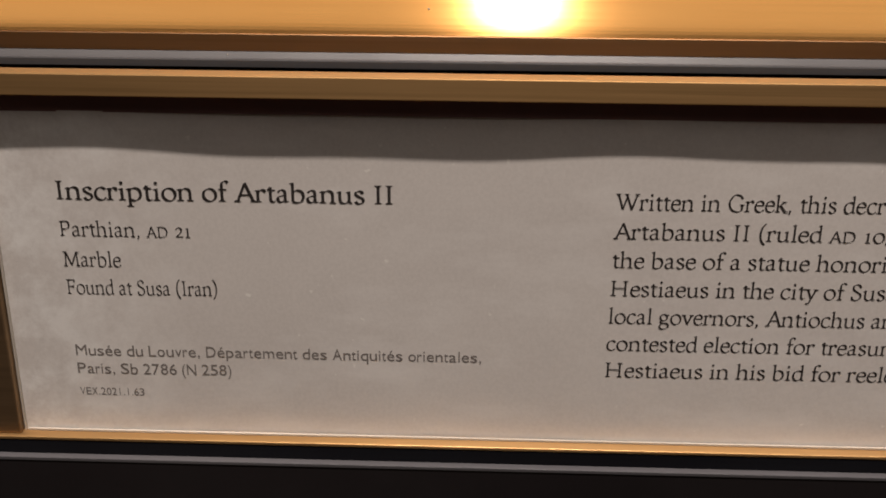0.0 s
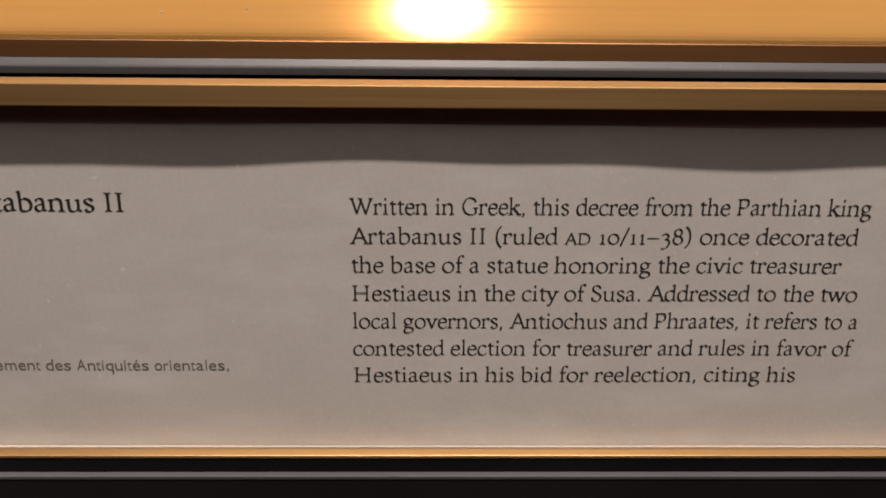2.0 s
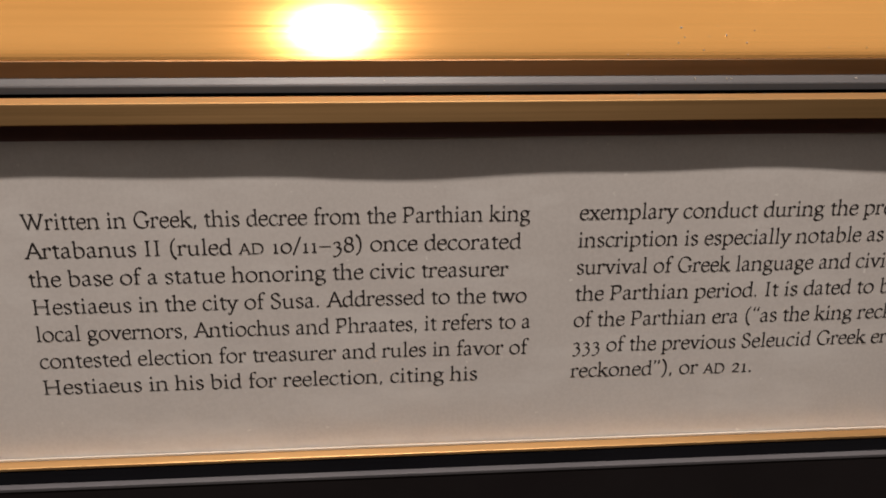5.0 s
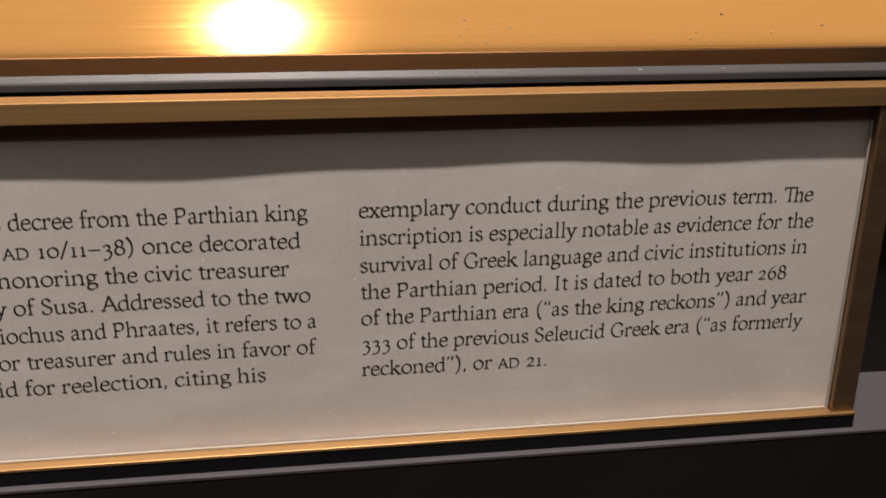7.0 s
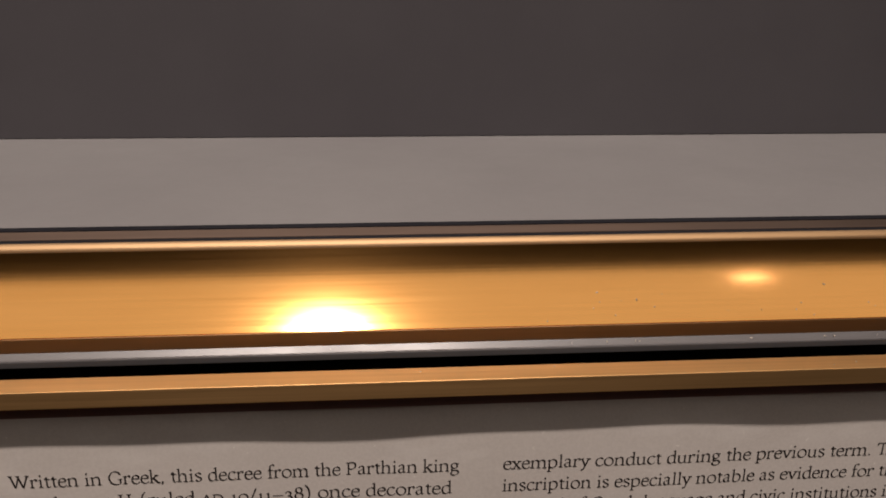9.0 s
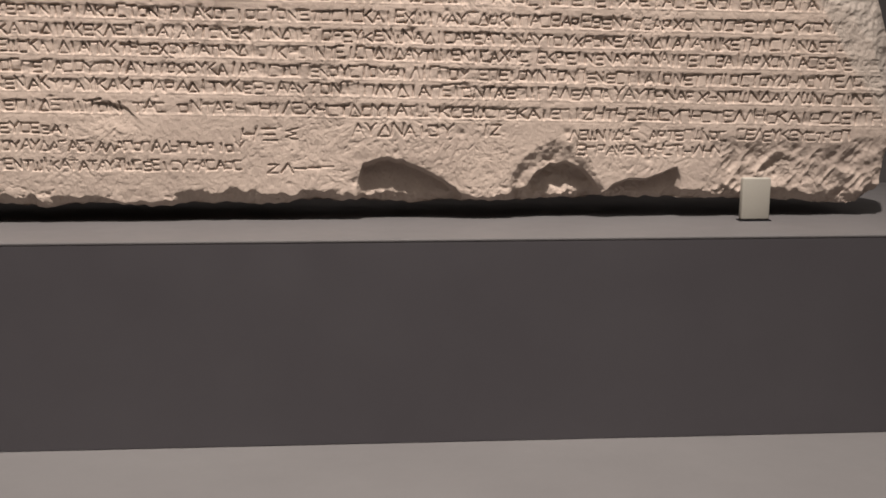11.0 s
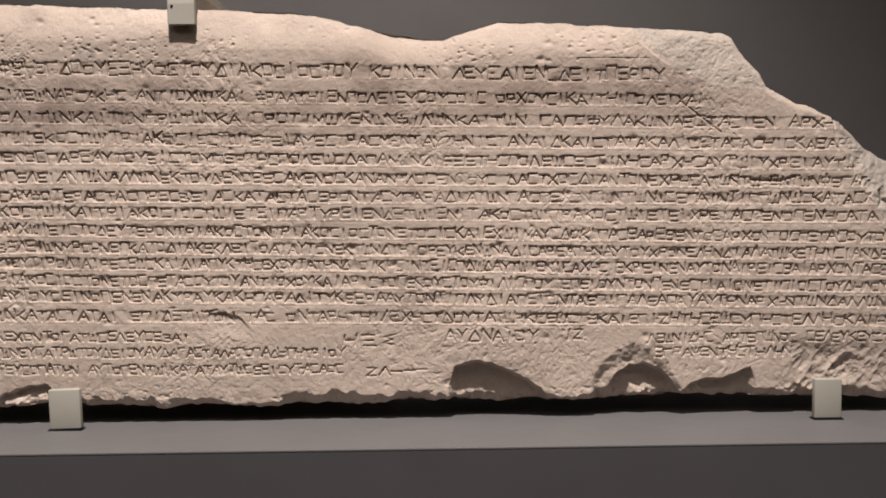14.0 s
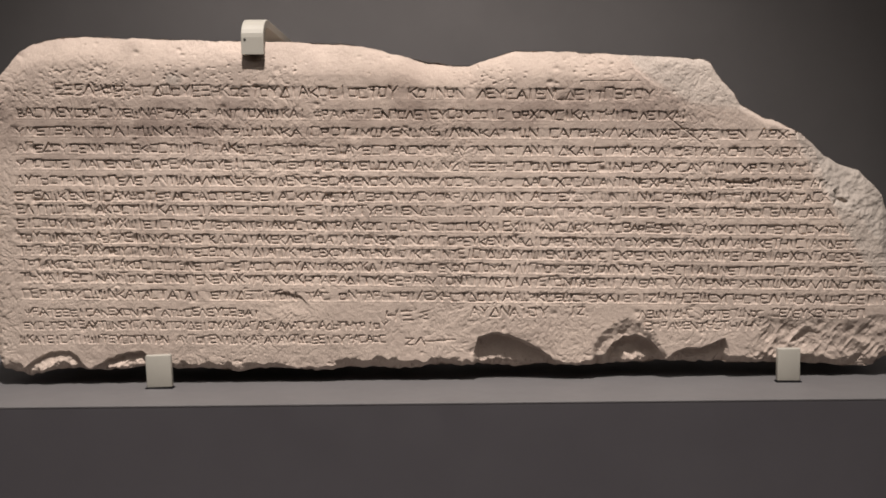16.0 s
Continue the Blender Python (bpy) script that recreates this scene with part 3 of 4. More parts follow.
BOTTOM = "-.366 .030 -.360 .014 -.340 .008 -.314 .013 -.283 .011 -.248 .014 -.218 .012 -.174 .010 -.139 .012 -.118 .009 -.092 .012 -.057 .010 -.014 .013 .030 .010 .073 .011 .116 .012 .159 .013 .203 .012 .246 .011 .289 .009 .310 .008 .322 .018 .326 .045 .3325 .062"
NX, NZ = 1900, 715
gx = np.linspace(-0.368, 0.3325, NX)
gz = np.linspace(0.006, 0.268, NZ)


def outline(text):
    n = np.array(text.split(), float).reshape(-1, 2)
    return np.interp(gx, n[:, 0], n[:, 1])


def smooth_noise(cell, seed):
    """Value noise over the slab's face, in metres per cell, between -1 and 1."""
    rng = np.random.RandomState(seed)
    w, h = int(0.72 / cell) + 3, int(0.28 / cell) + 3
    g = rng.uniform(-1, 1, (w, h))
    fx, fz = (gx + 0.37) / cell, gz / cell
    ix, iz = fx.astype(int), fz.astype(int)
    tx, tz = fx - ix, fz - iz
    tx, tz = (tx * tx * (3 - 2 * tx))[:, None], (tz * tz * (3 - 2 * tz))[None]
    a, b = g[ix][:, iz], g[ix + 1][:, iz]
    c, d = g[ix][:, iz + 1], g[ix + 1][:, iz + 1]
    return (a * (1 - tx) + b * tx) * (1 - tz) + (c * (1 - tx) + d * tx) * tz


def field(u, v, seed):
    """Value noise at any places, in cells."""
    g = np.random.RandomState(seed).uniform(-1, 1, (256, 256))
    iu, iv = np.floor(u).astype(int), np.floor(v).astype(int)
    tu, tv = u - iu, v - iv
    tu, tv = tu * tu * (3 - 2 * tu), tv * tv * (3 - 2 * tv)
    iu, iv, ju, jv = iu % 256, iv % 256, (iu + 1) % 256, (iv + 1) % 256
    return (g[iu, iv] * (1 - tu) + g[ju, iv] * tu) * (1 - tv) + (g[iu, jv] * (1 - tu) + g[ju, jv] * tu) * tv


def wobble(cell, seed):
    return smooth_noise(cell, seed)[:, NZ // 2]


def step01(a, b, v):
    t = np.clip((v - a) / (b - a), 0, 1)
    return t * t * (3 - 2 * t)


ztop_even = outline(TOP)
ztop = ztop_even + 0.0006 * wobble(0.006, 1) + 0.0003 * wobble(0.002, 2)
zbot = outline(BOTTOM) + 0.0009 * wobble(0.011, 3) + 0.0008 * wobble(0.004, 4)
GX, GZ = np.meshgrid(gx, gz, indexing="ij")
ZT, ZB = ztop[:, None], zbot[:, None]
GZ = np.clip(GZ, ZB, ZT)

# depth behind the dressed face; positive goes into the stone
fine = 0.5 * smooth_noise(0.0045, 11) + 0.3 * smooth_noise(0.002, 12) + 0.2 * smooth_noise(0.001, 13)
rough = 0.5 * smooth_noise(0.012, 14) + 0.3 * smooth_noise(0.005, 15) + 0.2 * smooth_noise(0.002, 16)
depth = 0.0010 * smooth_noise(0.05, 17) + 0.00022 * fine + 0.0004 * rough * (0.4 + 0.6 * step01(-0.1, 0.5, smooth_noise(0.03, 18)))

TX, TZ = GX + 0.003 * smooth_noise(0.013, 45), GZ + 0.003 * smooth_noise(0.011, 46)


def turned(cell, degrees, seed):
    c, s = math.cos(radians(degrees)), math.sin(radians(degrees))
    return field((c * TX + s * TZ) / cell + 400, (-s * TX + c * TZ) / cell + 400, seed)


pits = np.clip(np.abs(turned(0.0031, 33, 41)) - 0.5, 0, 1) + 0.9 * np.clip(turned(0.0019, 61, 42) - 0.35, 0, 1) + 0.5 * np.clip(turned(0.0011, 17, 47) - 0.3, 0, 1)
skin = 0.22 + 0.6 * step01(0.0, 0.5, smooth_noise(0.045, 43)) + 0.8 * step01(-0.335, -0.36, GX) - 0.16 * step01(0.222, 0.24, GZ)
depth += 0.0008 * pits * skin + 0.00022 * skin * turned(0.0042, 48, 44)
# the rounded upper margin
edge = ztop_even[:, None] - GZ
roll = np.clip(1 - edge / (0.021 + 0.004 * wobble(0.05, 19)[:, None]), 0, 1)
left_of_break = 1 - step01(0.12, 0.15, GX)
depth += left_of_break * (0.0068 * roll**1.8 + 0.0018 * roll * smooth_noise(0.02, 20))
# the grey fresh break at the upper corner and down the slanting side
cut = np.interp(GX, [0.118, 0.1235, 0.132, 0.1487, 0.168, 0.201, 0.256, 0.262, 0.275, 0.30, 0.3325], [0.25, 0.237, 0.229, 0.2176, 0.2056, 0.202, 0.186, 0.168, 0.128, 0.085, 0.045])
broken = np.clip((GZ - cut + 0.0012 * rough) / 0.05, 0, 1) * step01(0.117, 0.125, GX + 0.3 * (GZ - 0.235))
scoop = broken**1.5
depth += scoop * 0.011 + 0.0016 * step01(0.0, 0.05, broken) * step01(0.150, 0.126, GX)
depth += step01(0.0, 0.1, broken) * (0.0003 * rough + 0.0001 * smooth_noise(0.0016, 62) + 0.0001 * smooth_noise(0.0009, 63))
roll_back = left_of_break * 0.0068 * roll**1.8 + scoop * 0.011
side = np.clip(1 - edge / 0.006, 0, 1) * (1 - left_of_break)
reach = np.interp(GX, [0.245, 0.262, 0.3325], [0.012, 0.026, 0.046]) + 0.005 * rough
slant = np.clip(1 - edge / reach, 0, 1) * step01(0.245, 0.262, GX)
depth += 0.003 * side**2 + 0.017 * slant + 0.0009 * step01(0, 0.15, slant) * (rough + 0.5 * turned(0.003, 50, 61))
roll_back += 0.017 * slant
# the left end
depth += 0.007 * np.clip(1 - (GX + 0.368) / 0.012, 0, 1) ** 2 + 0.02 * np.clip(1 - (0.3325 - GX) / 0.010, 0, 1) ** 2

# the broken lower edge
low = GZ - ZB
ragged = 0.0058 + 0.0025 * wobble(0.02, 21)[:, None] + 0.0025 * wobble(0.006, 22)[:, None] + 0.002 * rough
under = np.clip(1 - low / ragged, 0, 1)
depth += 0.0044 * under**1.3 + step01(0, 0.3, under) * 0.0022 * rough


def chip(lip, deep, out, roughen=0.0012, floor=0.35, bevel=0.12):
    """A flake struck from the face: under the lip, a row of x, z, it is deep and runs out over a length below."""
    n = np.array(lip.split(), float).reshape(-1, 2)
    z = np.interp(GX, n[:, 0], n[:, 1]) + 0.0007 * wobble(0.004, int(1000 * (n[0, 0] + 1)))[:, None]
    d = z - GZ
    t = d / out
    soft = step01(n[0, 0], n[0, 0] + 0.006, GX) * step01(n[-1, 0], n[-1, 0] - 0.006, GX)
    prof = step01(0.0, bevel, t) * (1 - (1 - floor) * step01(0.3, 1.1, t))
    return np.where(d > 0, (deep * prof + step01(0, 0.1, t) * roughen * rough) * soft, 0)


depth += chip(".002 .020 .0066 .0345 .0173 .0382 .030 .0368 .0477 .0284 .0614 .020 .066 .013", 0.008, 0.026, 0.0006, 0.8)
depth += chip(".092 .022 .100 .038 .110 .0465 .120 .0500 .132 .046 .142 .037 .148 .026 .153 .014", 0.0024, 0.034, 0.0012, 0.9, 0.4)
depth += chip(".104 .020 .110 .029 .118 .0335 .128 .0350 .138 .031 .146 .022 .151 .013", 0.0075, 0.020, 0.0008, 0.7)
depth += chip(".147 .013 .156 .021 .166 .0245 .176 .0245 .188 .0285 .195 .0315 .199 .020", 0.007, 0.018, 0.0012, 0.85)
depth += chip("-.350 .010 -.339 .0168 -.328 .024 -.320 .0265 -.3076 .0275 -.300 .022 -.296 .013", 0.0026, 0.011, 0.0010, 0.05, 0.15)
depth += chip("-.293 .010 -.2887 .0143 -.277 .021 -.2665 .0248 -.2523 .0268 -.246 .0215 -.242 .013", 0.0034, 0.011, 0.0008, 0.05, 0.15)
# a shallow flake and a gash among the letters
depth += chip("-.152 .066 -.147 .0700 -.138 .0712 -.128 .0670 -.121 .0600", 0.0010, 0.014, 0.0003, 0.1)


# the hacked lower right corner: slanting facets
hack = step01(0.195, 0.235, GX) * step01(0.050, 0.036, GZ + 0.004 * smooth_noise(0.02, 25))
along, across = 0.64 * GX + 0.77 * GZ, -0.77 * GX + 0.64 * GZ
facets = np.abs(field(along / 0.017 + 9, across / 0.011 + 90, 23)) + 0.4 * np.abs(field(along / 0.009 + 9, across / 0.004 + 90, 24))
depth += hack * (0.001 + 0.0021 * facets + 0.0010 * rough)
# scattered pits
rng = np.random.RandomState(5)
DX, DZ = gx[1] - gx[0], gz[1] - gz[0]


def window(x, z, r):
    i0, i1 = max(0, int((x - r - gx[0]) / DX)), min(NX, int((x + r - gx[0]) / DX) + 2)
    j0, j1 = max(0, int((z - r - gz[0]) / DZ)), min(NZ, int((z + r - gz[0]) / DZ) + 2)
    return slice(i0, i1), slice(j0, j1)


for _ in range(700):
    x, z, r = rng.uniform(-0.36, 0.32), rng.uniform(0.012, 0.26), 0.0006 + 0.0022 * rng.rand() ** 4
    s = window(x, z, 2 * r)
    q = ((GX[s] - x) / r) ** 2 + ((GZ[s] - z) / (r * rng.uniform(0.5, 1.0))) ** 2
    depth[s] += r * 0.42 * np.exp(-q)

# clusters of small sharp pits along the upper margin
for cx, cz in zip(rng.uniform(-0.345, 0.12, 16), rng.uniform(0.222, 0.243, 16)):
    for _ in range(24):
        x, z, r = cx + rng.normal() * 0.011, cz + rng.normal() * 0.0035, rng.uniform(0.0004, 0.0011)
        s = window(x, z, 2 * r)
        depth[s] += r * 0.7 * np.exp(-(((GX[s] - x) / r) ** 2) - ((GZ[s] - z) / (0.7 * r)) ** 2)

# letters as strokes on a unit square; capitals of the inscription
GLYPHS = {
    "\u0391": "0 0 .5 1;.5 1 1 0;.22 .38 .78 .38", "\u0392": "0 0 0 1;0 1 .7 .9;.7 .9 .7 .6;.7 .6 0 .5;0 .5 .9 .35;.9 .35 .8 0;.8 0 0 0",
    "\u0393": "0 0 0 1;0 1 .9 1", "\u0394": "0 0 .5 1;.5 1 1 0;0 0 1 0", "\u0395": "0 0 0 1;0 1 .9 1;0 .5 .75 .5;0 0 .9 0",
    "\u0396": "0 1 .9 1;.9 1 0 0;0 0 .9 0", "\u0397": "0 0 0 1;.9 0 .9 1;0 .5 .9 .5", "\u0398": "0 0 0 1;0 1 .9 1;.9 1 .9 0;.9 0 0 0;.2 .5 .7 .5",
    "\u0399": ".45 0 .45 1", "\u039a": "0 0 0 1;0 .45 .85 1;.2 .6 .9 0", "\u039b": "0 0 .5 1;.5 1 1 0", "\u039c": "0 0 .12 1;.12 1 .5 .35;.5 .35 .88 1;.88 1 1 0",
    "\u039d": "0 0 0 1;0 1 .9 0;.9 0 .9 1", "\u039e": "0 1 .9 1;.1 .5 .8 .5;0 0 .9 0", "\u039f": "0 .1 0 .9;0 .9 .8 .9;.8 .9 .8 .1;.8 .1 0 .1",
    "\u03a0": "0 0 0 1;.9 0 .9 1;0 1 .9 1", "\u03a1": "0 0 0 1;0 1 .7 1;.7 1 .7 .5;.7 .5 0 .5", "\u03a3": ".85 1 0 1;0 1 0 0;0 0 .85 0",
    "\u03a4": "0 1 .9 1;.45 0 .45 1", "\u03a5": "0 1 .45 .5;.9 1 .45 .5;.45 .5 .45 0", "\u03a6": ".45 -.1 .45 1.1;0 .25 0 .75;0 .75 .9 .75;.9 .75 .9 .25;.9 .25 0 .25",
    "\u03a7": "0 0 .9 1;0 1 .9 0", "\u03a8": ".45 0 .45 1;0 1 .15 .5;.15 .5 .75 .5;.75 .5 .9 1", "\u03a9": "0 1 0 0;0 0 1 0;1 0 1 1;.5 0 .5 .8",
    "S": ".9 1 .1 .75;.1 .75 .7 .5;.7 .5 0 .2;0 .2 .8 0", "-": "0 .5 1 .5",
}


def groove(xa, za, xb, zb, half, deep):
    s = window((xa + xb) / 2, (za + zb) / 2, max(abs(xa - xb), abs(za - zb)) / 2 + 2.2 * half)
    px, pz = GX[s] - xa, GZ[s] - za
    dx, dz = xb - xa, zb - za
    t = np.clip((px * dx + pz * dz) / (dx * dx + dz * dz + 1e-12), 0, 1)
    d = np.hypot(px - t * dx, pz - t * dz)
    carve[s] = np.maximum(carve[s], deep * np.clip(1.1 * (1 - d / half), 0, 1))


carve = np.zeros_like(depth)
# start, end, height of the line's middle at x = -.329 and at x = .244, letters
LINES = (
    (-0.312, 0.140, 0.2258, 0.2140, "ΕΞΕΛΗΦΘΗΟΓΔΟΟΥΕΞΗΚΟΣΤΟΥΔΙΑΚΟΣΙΟΣΤΟΥ ΚΟΙΝΟΝ ΛΕΥΣΑΙΕΝΣΔΕΙΤΠΕΡΟΥ"),
    (-0.341, 0.166, 0.2085, 0.1988, "ΒΑΣΙΛΕΥΣΒΑΣΙΛΕΩΝΑΡΣΑΚΗΣ ΑΝΤΙΟΧΩΙΚΑΙ ΦΡΑΑΤΗΙΕΝΠΟΛΕΙΕΥΣΟΥΣΟΙΣ ΟΡΧΟΥΣΙΚΑΙΤΗΙΠΟΛΕΙΧΑΙ"),
    (-0.343, 0.256, 0.1949, 0.1853, "ΥΜΕΤΕΡΩΝΤΟΛΙΤΩΝΚΑΙΤΩΝΠΡΩΤΩΝΚΑΙΠΡΟΤΙΜΩΜΕΝΩΝΦΙΛΩΝΚΑΙΤΩΝ ΣΑΠΟΦΥΛΑΚΩΝΑΕΣΤΑΣΙΕΝ ΑΡΧΗΙ"),
    (-0.342, 0.263, 0.1821, 0.1718, "ΑΠΕΔΟΥΣΕΝΑΤΩΙΕΚΟΣΤΩΙΤΡΙΑΚΟΣΙΟΣΤΩΙΕΤΕΙΑΥΕΣΤΡΑΣΜΕΝΤΑΥΤΗΝΙΣΤΑΝΑΙΔΚΑΙΣΤΑΤΑΚΑΛΙΣΕΤΑΓΑΣΗΙΣΚΑΘΑΡΕ"),
    (-0.343, 0.268, 0.1701, 0.1599, "ΥΠΟΣΤΕΙΛΑΠΕΝΟΣΠΑΡΕΑΥΤΟΥΕΙΣΤΟΥΠΕΡΤΗΣΠΟΛΕΩΣΔΑΠΑΝΩΝΔΙΕΞΕΤΗΣΠΟΛΕΩΣΕΣΤΙΝΗΣΑΡΧΗΣΑΥΤΩΙΥΧΡΕΙΑΥΤΩΡ"),
    (-0.343, 0.271, 0.1577, 0.1484, "ΑΥΤΟΣΤΗΝΕΠΙΠΕΛΕΙΑΝΤΩΝΑΛΛΩΝΕΚΤΟΥΔΕΝΟΘΕΣΑΜΕΝΟΣΚΑΝΑΝΗΛΟΣΕΝΤΟΥΣ ΔΑΣΤΧΟΣΔΙΑΝΤΟΝΕΧΡΗΣΑΤΩΝΤΩ ΟΝΤΩΝΦΕΓΑΠ"),
    (-0.344, 0.280, 0.1457, 0.1378, "ΕΠΕΔΩΚΕΝΕΙΣΑΜΦΟΤΕΡΑΣΤΑΣΠΡΕΣΒΕΙΑΣΚΑΤΑΣΤΑΣΕΡΟΝΤΑΣΥΠΑΡΑΔΙΑΤΩΝΓΑΣΠΕΧΟΝΤΩΝΤΩΝΩΣΕΠΑΙΝΤΙΠΠΩΝΩΣΚΑΤΑΣΧΗ"),
    (-0.344, 0.282, 0.1359, 0.1263, "ΕΛΤΙΩΙΤΡΙΑΚΟΣΤΩΙΚΑΙΤΡΙΑΚΟΣΙΟΣΤΩΙΕΤΕΙΠΑΡΤΥΡΕΙΕΝΔΕΤΩΙΕΝΙΤΑΚΟΣΤΩΙΤΡΑΚΟΣΤΩΙΕΤΕΙΧΡΕΙΑΣΓΕΝΟΠΕΝΗΣΑΤΑΙ"),
    (-0.344, 0.292, 0.1251, 0.1134, "ΕΙΣΤΟΥΛΙΣΟΙΑΥΧΩΙΕΙΣΤΟΔΕΥΤΕΡΟΝΤΡΙΑΚΟΣΤΟΝΤΡΙΑΚΟΣΙΟΣΤΟΝΕΤΟΣΙΣΚΑΙΕΧΩΙΜΑΥΣΔΟΚΙΠΑΣΘΑΡΕΘΕΝΤΟΣΑΡΧΟΝΤΟΣΠΕΤΑΣΟΥΤΟΥΑ"),
    (-0.344, 0.300, 0.1143, 0.1027, "ΤΟΥΤΩΝΠΟΥΤΑΒΕΛΕΙΩΝΥΡΟΗΝΕΓΚΑΤΟΔΙΑΚΕΚΛΕΙΤΟΑΙΑΥΤΟΝΕΚΤΩΝΔΙΗΤΟΡΕΥΚΕΝΩΝΑΔΙΣΑΡΕΑΤΗΝΑΥΤΟΥΧΡΟΝΕΛΗΝΔΙΑΛΑΤΩΚΕΤΗΙΣΙΑΝΔΕΤΟΛ"),
    (-0.344, 0.316, 0.1044, 0.0928, "ΤΗΠΑΤΑΘΕΙΚΑΥΤΟΥΤΙΡΟΔΙΑΙΡΕΣΕΩΣΚΑΙΔΙΑΠΥΚΤΗΣΕΧΟΥΤΑΤΗΝΔΙΟΙΚΗΣΙΝΤΕΙΣΠΔΩΔΑΥΤΩΙΕΝΙΣΑΧΗΣ ΕΚΡΕΙΝΕΝΑΥΤΟΝΑΙΡΕΙΣΘΑΙΑΡΧΟΝΤΑΣΘΕΝΕΙΡΕ"),
    (-0.343, 0.318, 0.0935, 0.0821, "ΤΡΙΑΚΟΣΤΟΝΤΡΙΑΚΟΣΙΟΣΤΟΝΕΤΟΣΠΕΤΑΣΟΥΤΟΥΑΝΤΙΟΧΟΥΚΑΙΑΡΙΣΤΟΠΕΝΟΥΣΤΟΥΦΙΛΙΠΠΟΥ ΕΠΕΙΟΥΝΤΟΝΠΕΝΕΣΤΙΑΙΟΝΕΤΙΠΙΟΣΤΟΥΔΗΛΟΥΤΕΛΟΥΕ"),
    (-0.343, 0.320, 0.0836, 0.0721, "ΤΗΝΑΙΡΕΣΙΝΑΥΤΟΥΣΕΙΝΟΠΕΝΕΝΑΚΥΡΑΥΚΑΚΗΠΑΡΑΔΙΤΥΚΘΕΡΑΑΥΤΟΝΤΙΠΛΥΔΙΑΠΕΤΟΝΤΑΕΠΙΠΑΛΕΑΠΑΥΑΥΤΗΝΑΡΧΗΝΤΩΝΔΑΛΛΩΝΟΠΩΝΟΥ"),
    (-0.342, 0.320, 0.0710, 0.0605, "ΠΕΡΙΤΟΥΣΩΩΝΚΑΤΑΣΤΑΤΑΙ ΕΠΙΔΕΤΩΙΟΝ ΤΑΣ ΟΝΤΑΡΗΤΗΙΛΕΧΗΣΤΔΟΥΤΑΤΩΡΚΣΕΩΣΤΕΚΑΙΕΠΙΖΗΤΗΣΕΩΣΥΠΗΣΤΕΛΛΗΣΚΑΙΗΣΔΕΙΤΗ"),
    (-0.341, -0.160, 0.0570, 0.0505, "ΨΡΑΤΕΘΕΙΣΑΝΕΧΟΝΤΟΓΑΤΩΣΕΛΕΥΣΕΒΑΙ"),
    (-0.066, -0.026, 0.0550, 0.0480, "ΗΞS"),
    (0.000, 0.060, 0.0560, 0.0520, "ΑΥΔΝΑΙΟΥ"),
    (0.075, 0.088, 0.0560, 0.0530, "ΙΖ"),
    (0.129, 0.300, 0.0535, 0.0496, "ΛΕΩΝΙΔΗΣ ΑΡΤΕΠΩΝΟΣ ΣΕΛΕΥΚΕΥΣΤΗΣΠ"),
    (-0.342, -0.063, 0.0470, 0.0400, "ΕΥΣΗΠΕΝΔΕΑΥΤΩΝΘΥΓΑΤΡΩΤΟΥΔΕΙΟΥΑΥΔΑΓΑΣΤΑΛΑΠΟΠΑΔΗΠΗΤΡΙΟΥ"),
    (0.133, 0.222, 0.0430, 0.0405, "ΕΓΡΑΨΕΝΤΗΣΤΗΛΗΝ"),
    (-0.345, -0.064, 0.0360, 0.0301, "ΩΚΑΙΕΙΣΑΠΙΩΙΤΕΥΣΟΠΑΤΗΝ ΑΥΤΟΠΕΝΤΩΙΚΑΤΑΤΑΥΤΩΣΘΕΙΣΥΤΑΣΑΟΣ"),
    (-0.050, -0.010, 0.0335, 0.0300, "ΖΛ---"),
)
worn = smooth_noise(0.035, 31)
for n, (xs, xe, zl, zr, text) in enumerate(LINES):
    pitch = (xe - xs) / len(text)
    tall = 0.0062 if n < 14 else 0.0070 if n in (15, 16, 17) else 0.0054
    if n == 0:
        tall = 0.0076
    for i, ch in enumerate(text):
        if ch not in GLYPHS:
            continue
        x = xs + (i + 0.08 + 0.08 * rng.rand()) * pitch
        z = zl + (x + 0.329) / 0.573 * (zr - zl) - tall / 2 + rng.uniform(-0.0006, 0.0006)
        wide, high, lean = min(pitch * rng.uniform(0.82, 1.02), tall * 1.2), tall * rng.uniform(0.82, 1.12), rng.uniform(-0.14, 0.14)
        deep = 0.00120 * rng.uniform(0.65, 1.2) * (0.95 if n > 13 else 1.0)
        for stroke in GLYPHS[ch].split(";"):
            a = [float(v) for v in stroke.split()]
            groove(x + (a[0] + lean * a[1]) * wide, z + a[1] * high, x + (a[2] + lean * a[3]) * wide, z + a[3] * high, 0.00084, deep)
depth += carve * np.clip(1.05 - 0.55 * np.clip(worn, -0.2, 1) ** 2 + 0.3 * fine + 0.32 * turned(0.0026, 25, 64), 0.3, 1.5) * (1 - 0.7 * step01(0.0, 0.12, broken))
groove_marks = ((0.196, 0.1500, 0.214, 0.1492, 0.0016), (0.214, 0.1492, 0.223, 0.1520, 0.0013), (-0.151, 0.0705, -0.143, 0.0718, 0.0010), (0.150, 0.200, 0.176, 0.180, 0.0007), (0.085, 0.2272, 0.131, 0.2268, 0.0004), (0.2770, 0.1420, 0.2795, 0.1365, 0.0020), (0.2795, 0.1365, 0.2850, 0.1335, 0.0022), (0.2795, 0.1365, 0.2765, 0.1325, 0.0012))
carve[:] = 0
for xa, za, xb, zb, half in groove_marks:
    groove(xa, za, xb, zb, half, half * 1.3)
depth += carve
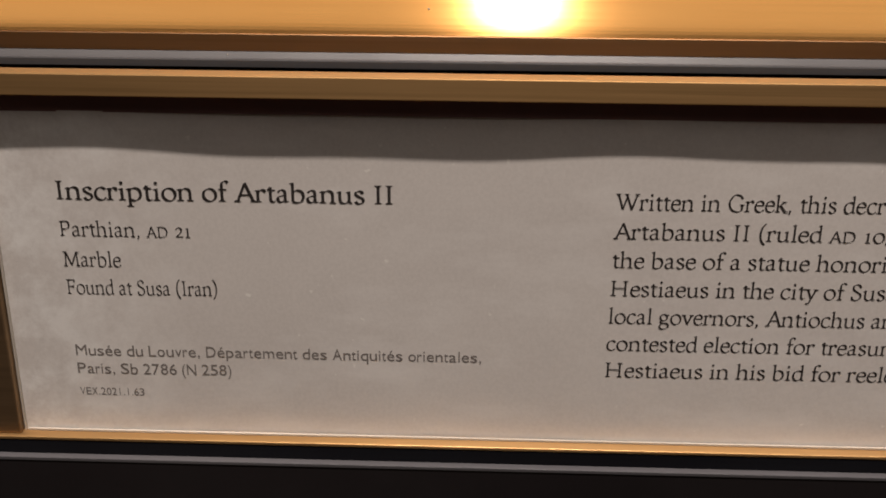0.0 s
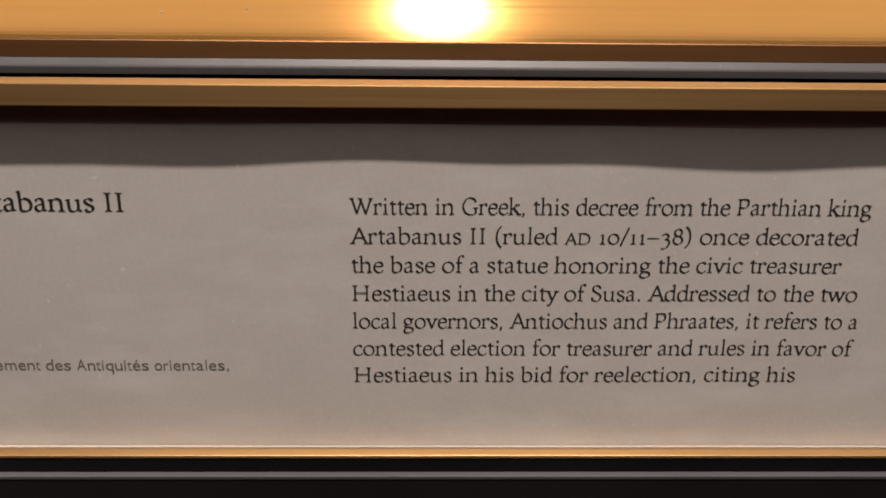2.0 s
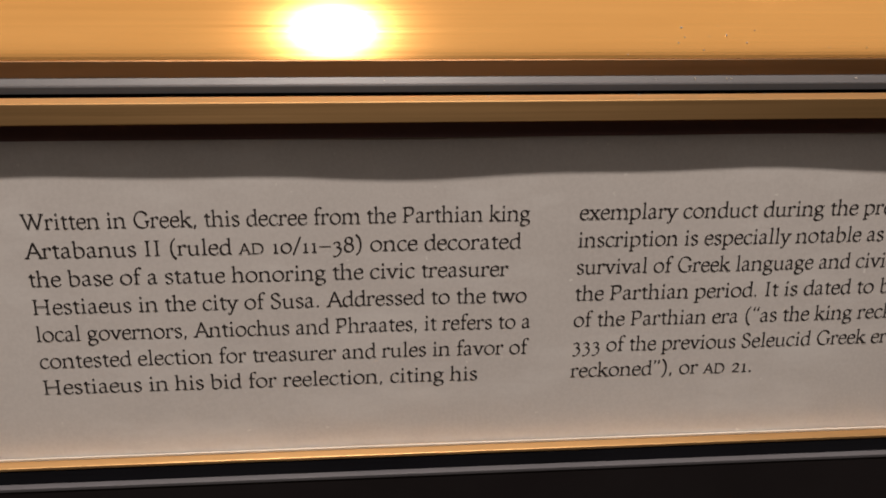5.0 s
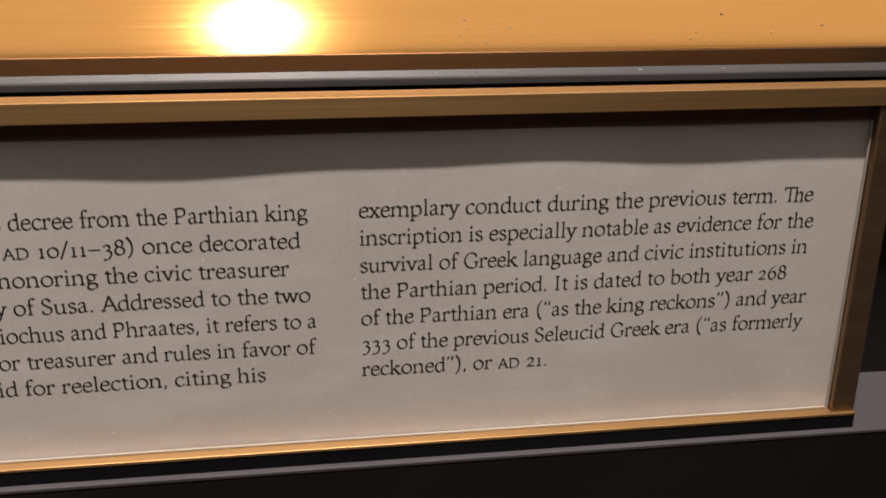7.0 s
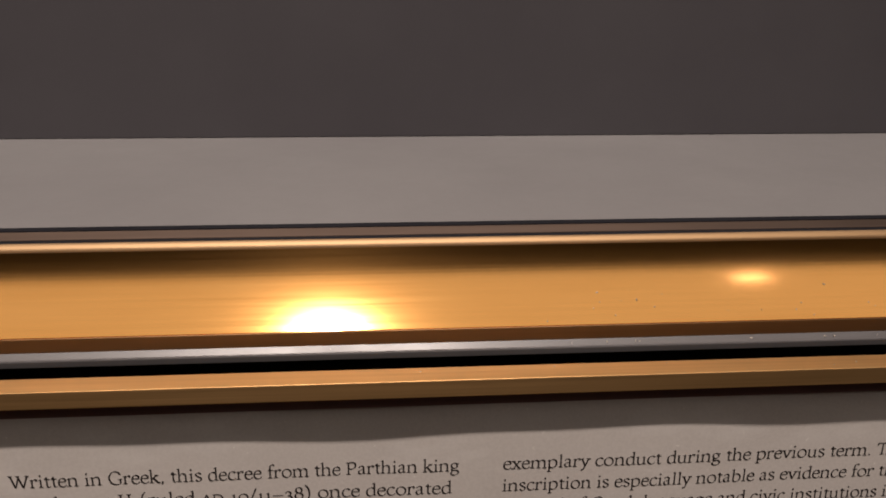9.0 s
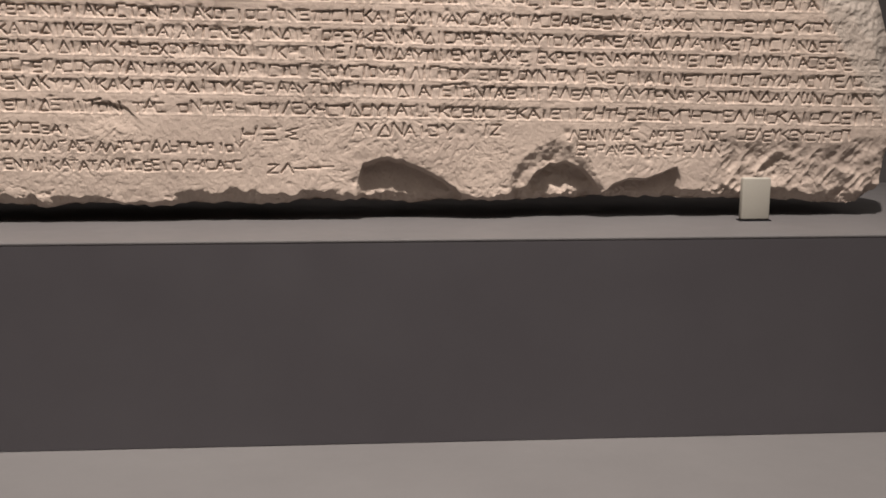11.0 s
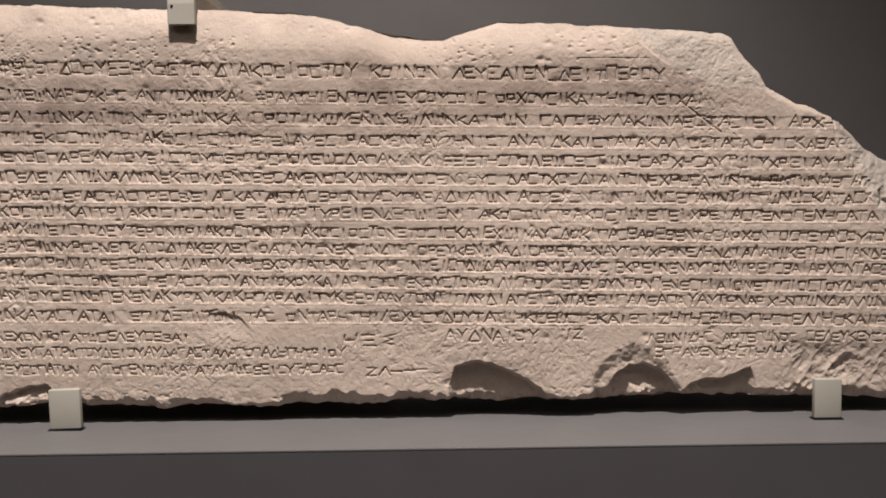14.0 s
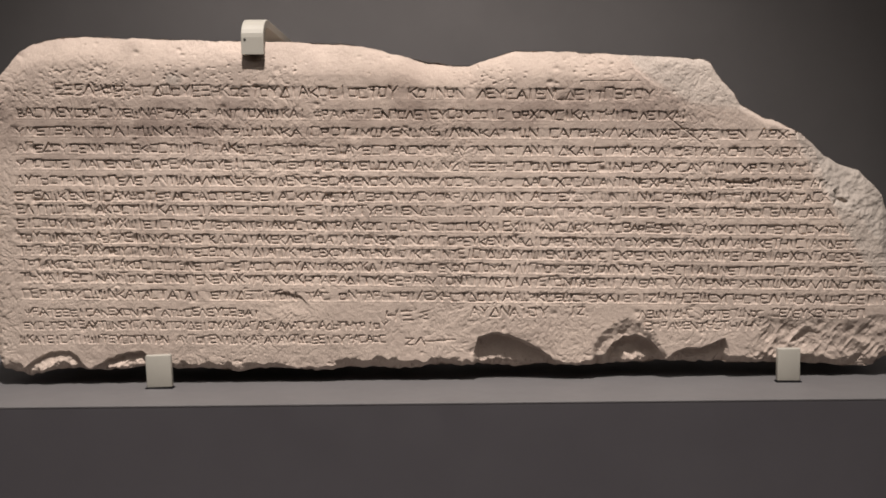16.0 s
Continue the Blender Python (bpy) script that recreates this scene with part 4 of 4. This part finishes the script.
# each row lies in a shallow worn band, with a ledge above it, and on a ruled guide line
ledge = 0.0005 * turned(0.0045, 12, 65) + 0.0003 * turned(0.0018, 35, 66)
broken_run = np.clip(0.55 + 0.75 * turned(0.006, 5, 67), 0.05, 1.2)
for n, (xs, xe, zl, zr, text) in enumerate(LINES[:14]):
    middle = zl + (GX + 0.329) / 0.573 * (zr - zl)
    half = 0.0041 if n == 0 else 0.0035
    inside = step01(xs - 0.003, xs + 0.001, GX) * step01(xe + 0.003, xe - 0.001, GX)
    depth += (0.00010 * np.exp(-(((GZ - middle + 0.005) / 0.0005) ** 2)) + 0.00055 * broken_run * np.exp(-(((GZ - middle + ledge) / half) ** 8))) * inside


def slab_mesh():
    """The carved face, closed by a rim and a back 9 cm behind it."""
    back = 0.09
    # what lies back from the face is laid out a little wider
    wx, wz = GX + (GX + 0.013) * roll_back / 0.74, GZ + (GZ - 0.154) * roll_back / 0.74
    front = np.stack([wx, depth, wz], -1).reshape(-1, 3)
    idx = np.arange(NX * NZ).reshape(NX, NZ)
    quads = np.stack([idx[:-1, :-1], idx[1:, :-1], idx[1:, 1:], idx[:-1, 1:]], -1).reshape(-1, 4)
    flat = (np.abs(GZ[:-1, 1:] - GZ[:-1, :-1]) < 1e-9) & (np.abs(GZ[1:, 1:] - GZ[1:, :-1]) < 1e-9)
    quads = quads[~flat.reshape(-1)]
    # the rim runs along the top, the bottom and both ends
    ring = np.concatenate([idx[:, -1], idx[-1, ::-1][1:], idx[::-1, 0][1:], idx[0, 1:-1]])
    n, start = len(ring), NX * NZ
    shell = []
    for k, y in enumerate((0.04, back)):
        r = front[ring].copy()
        r[:, 1] = np.maximum(y, r[:, 1] + 0.002)
        r[:, 0] -= 0.012 * k * np.sign(r[:, 0]) * (np.abs(r[:, 0]) > 0.3)
        r[:, 2] += 0.004 * (k + 1) * (r[:, 2] < 0.03)
        shell.append(r)
    nxt = (np.arange(n) + 1) % n
    a0, a1 = ring, ring[nxt]
    b0, b1 = start + np.arange(n), start + nxt
    c0, c1 = b0 + n, b1 + n
    rim = np.concatenate([np.stack([a1, a0, b0, b1], -1), np.stack([b1, b0, c0, c1], -1)])
    verts = np.concatenate([front, *shell])
    faces = np.concatenate([quads, rim])
    me = bpy.data.meshes.new("inscribed_slab")
    me.vertices.add(len(verts))
    me.vertices.foreach_set("co", verts.astype(np.float32).ravel())
    me.loops.add(faces.size)
    me.loops.foreach_set("vertex_index", faces.astype(np.int32).ravel())
    me.polygons.add(len(faces))
    me.polygons.foreach_set("loop_start", np.arange(0, faces.size, 4, dtype=np.int32))
    me.update(calc_edges=True)
    me.validate()
    me.shade_smooth()
    me.materials.append(STONE)
    # one round stain
    patch = np.exp(-((((GX + 0.221) / 0.006) ** 2 + ((GZ - 0.2325) / 0.0048) ** 2) ** 2))
    # brown weathering: a blotchy band under the upper margin, and patches lower down;
    # the band is deepened to offset the lamp's stronger light up there
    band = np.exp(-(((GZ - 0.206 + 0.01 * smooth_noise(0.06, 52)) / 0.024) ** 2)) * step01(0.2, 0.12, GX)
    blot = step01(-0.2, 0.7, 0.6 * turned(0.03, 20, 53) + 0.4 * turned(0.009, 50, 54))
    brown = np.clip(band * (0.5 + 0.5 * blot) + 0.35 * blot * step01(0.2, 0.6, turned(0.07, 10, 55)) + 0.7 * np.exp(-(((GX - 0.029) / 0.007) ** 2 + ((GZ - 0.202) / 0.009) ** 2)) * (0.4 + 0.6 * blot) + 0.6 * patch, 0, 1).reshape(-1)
    me.attributes.new("weathering_and_dimming", "FLOAT", "POINT").data.foreach_set("value", np.concatenate([brown, np.zeros(2 * n)]).astype(np.float32))
    # where the grey inside of the stone shows: the break, and one round patch
    grey = np.clip(step01(0.0, 0.16, broken) * 0.75 + step01(0.0, 0.12, slant) * 0.6 + 0.7 * patch, 0, 1).reshape(-1)
    me.attributes.new("fresh_break", "FLOAT", "POINT").data.foreach_set("value", np.concatenate([grey, np.zeros(2 * n)]).astype(np.float32))
    return me


slab = new("inscribed_slab", slab_mesh())
tagged(slab, "broken beige marble slab carved with rows of Greek capitals", "inscription")
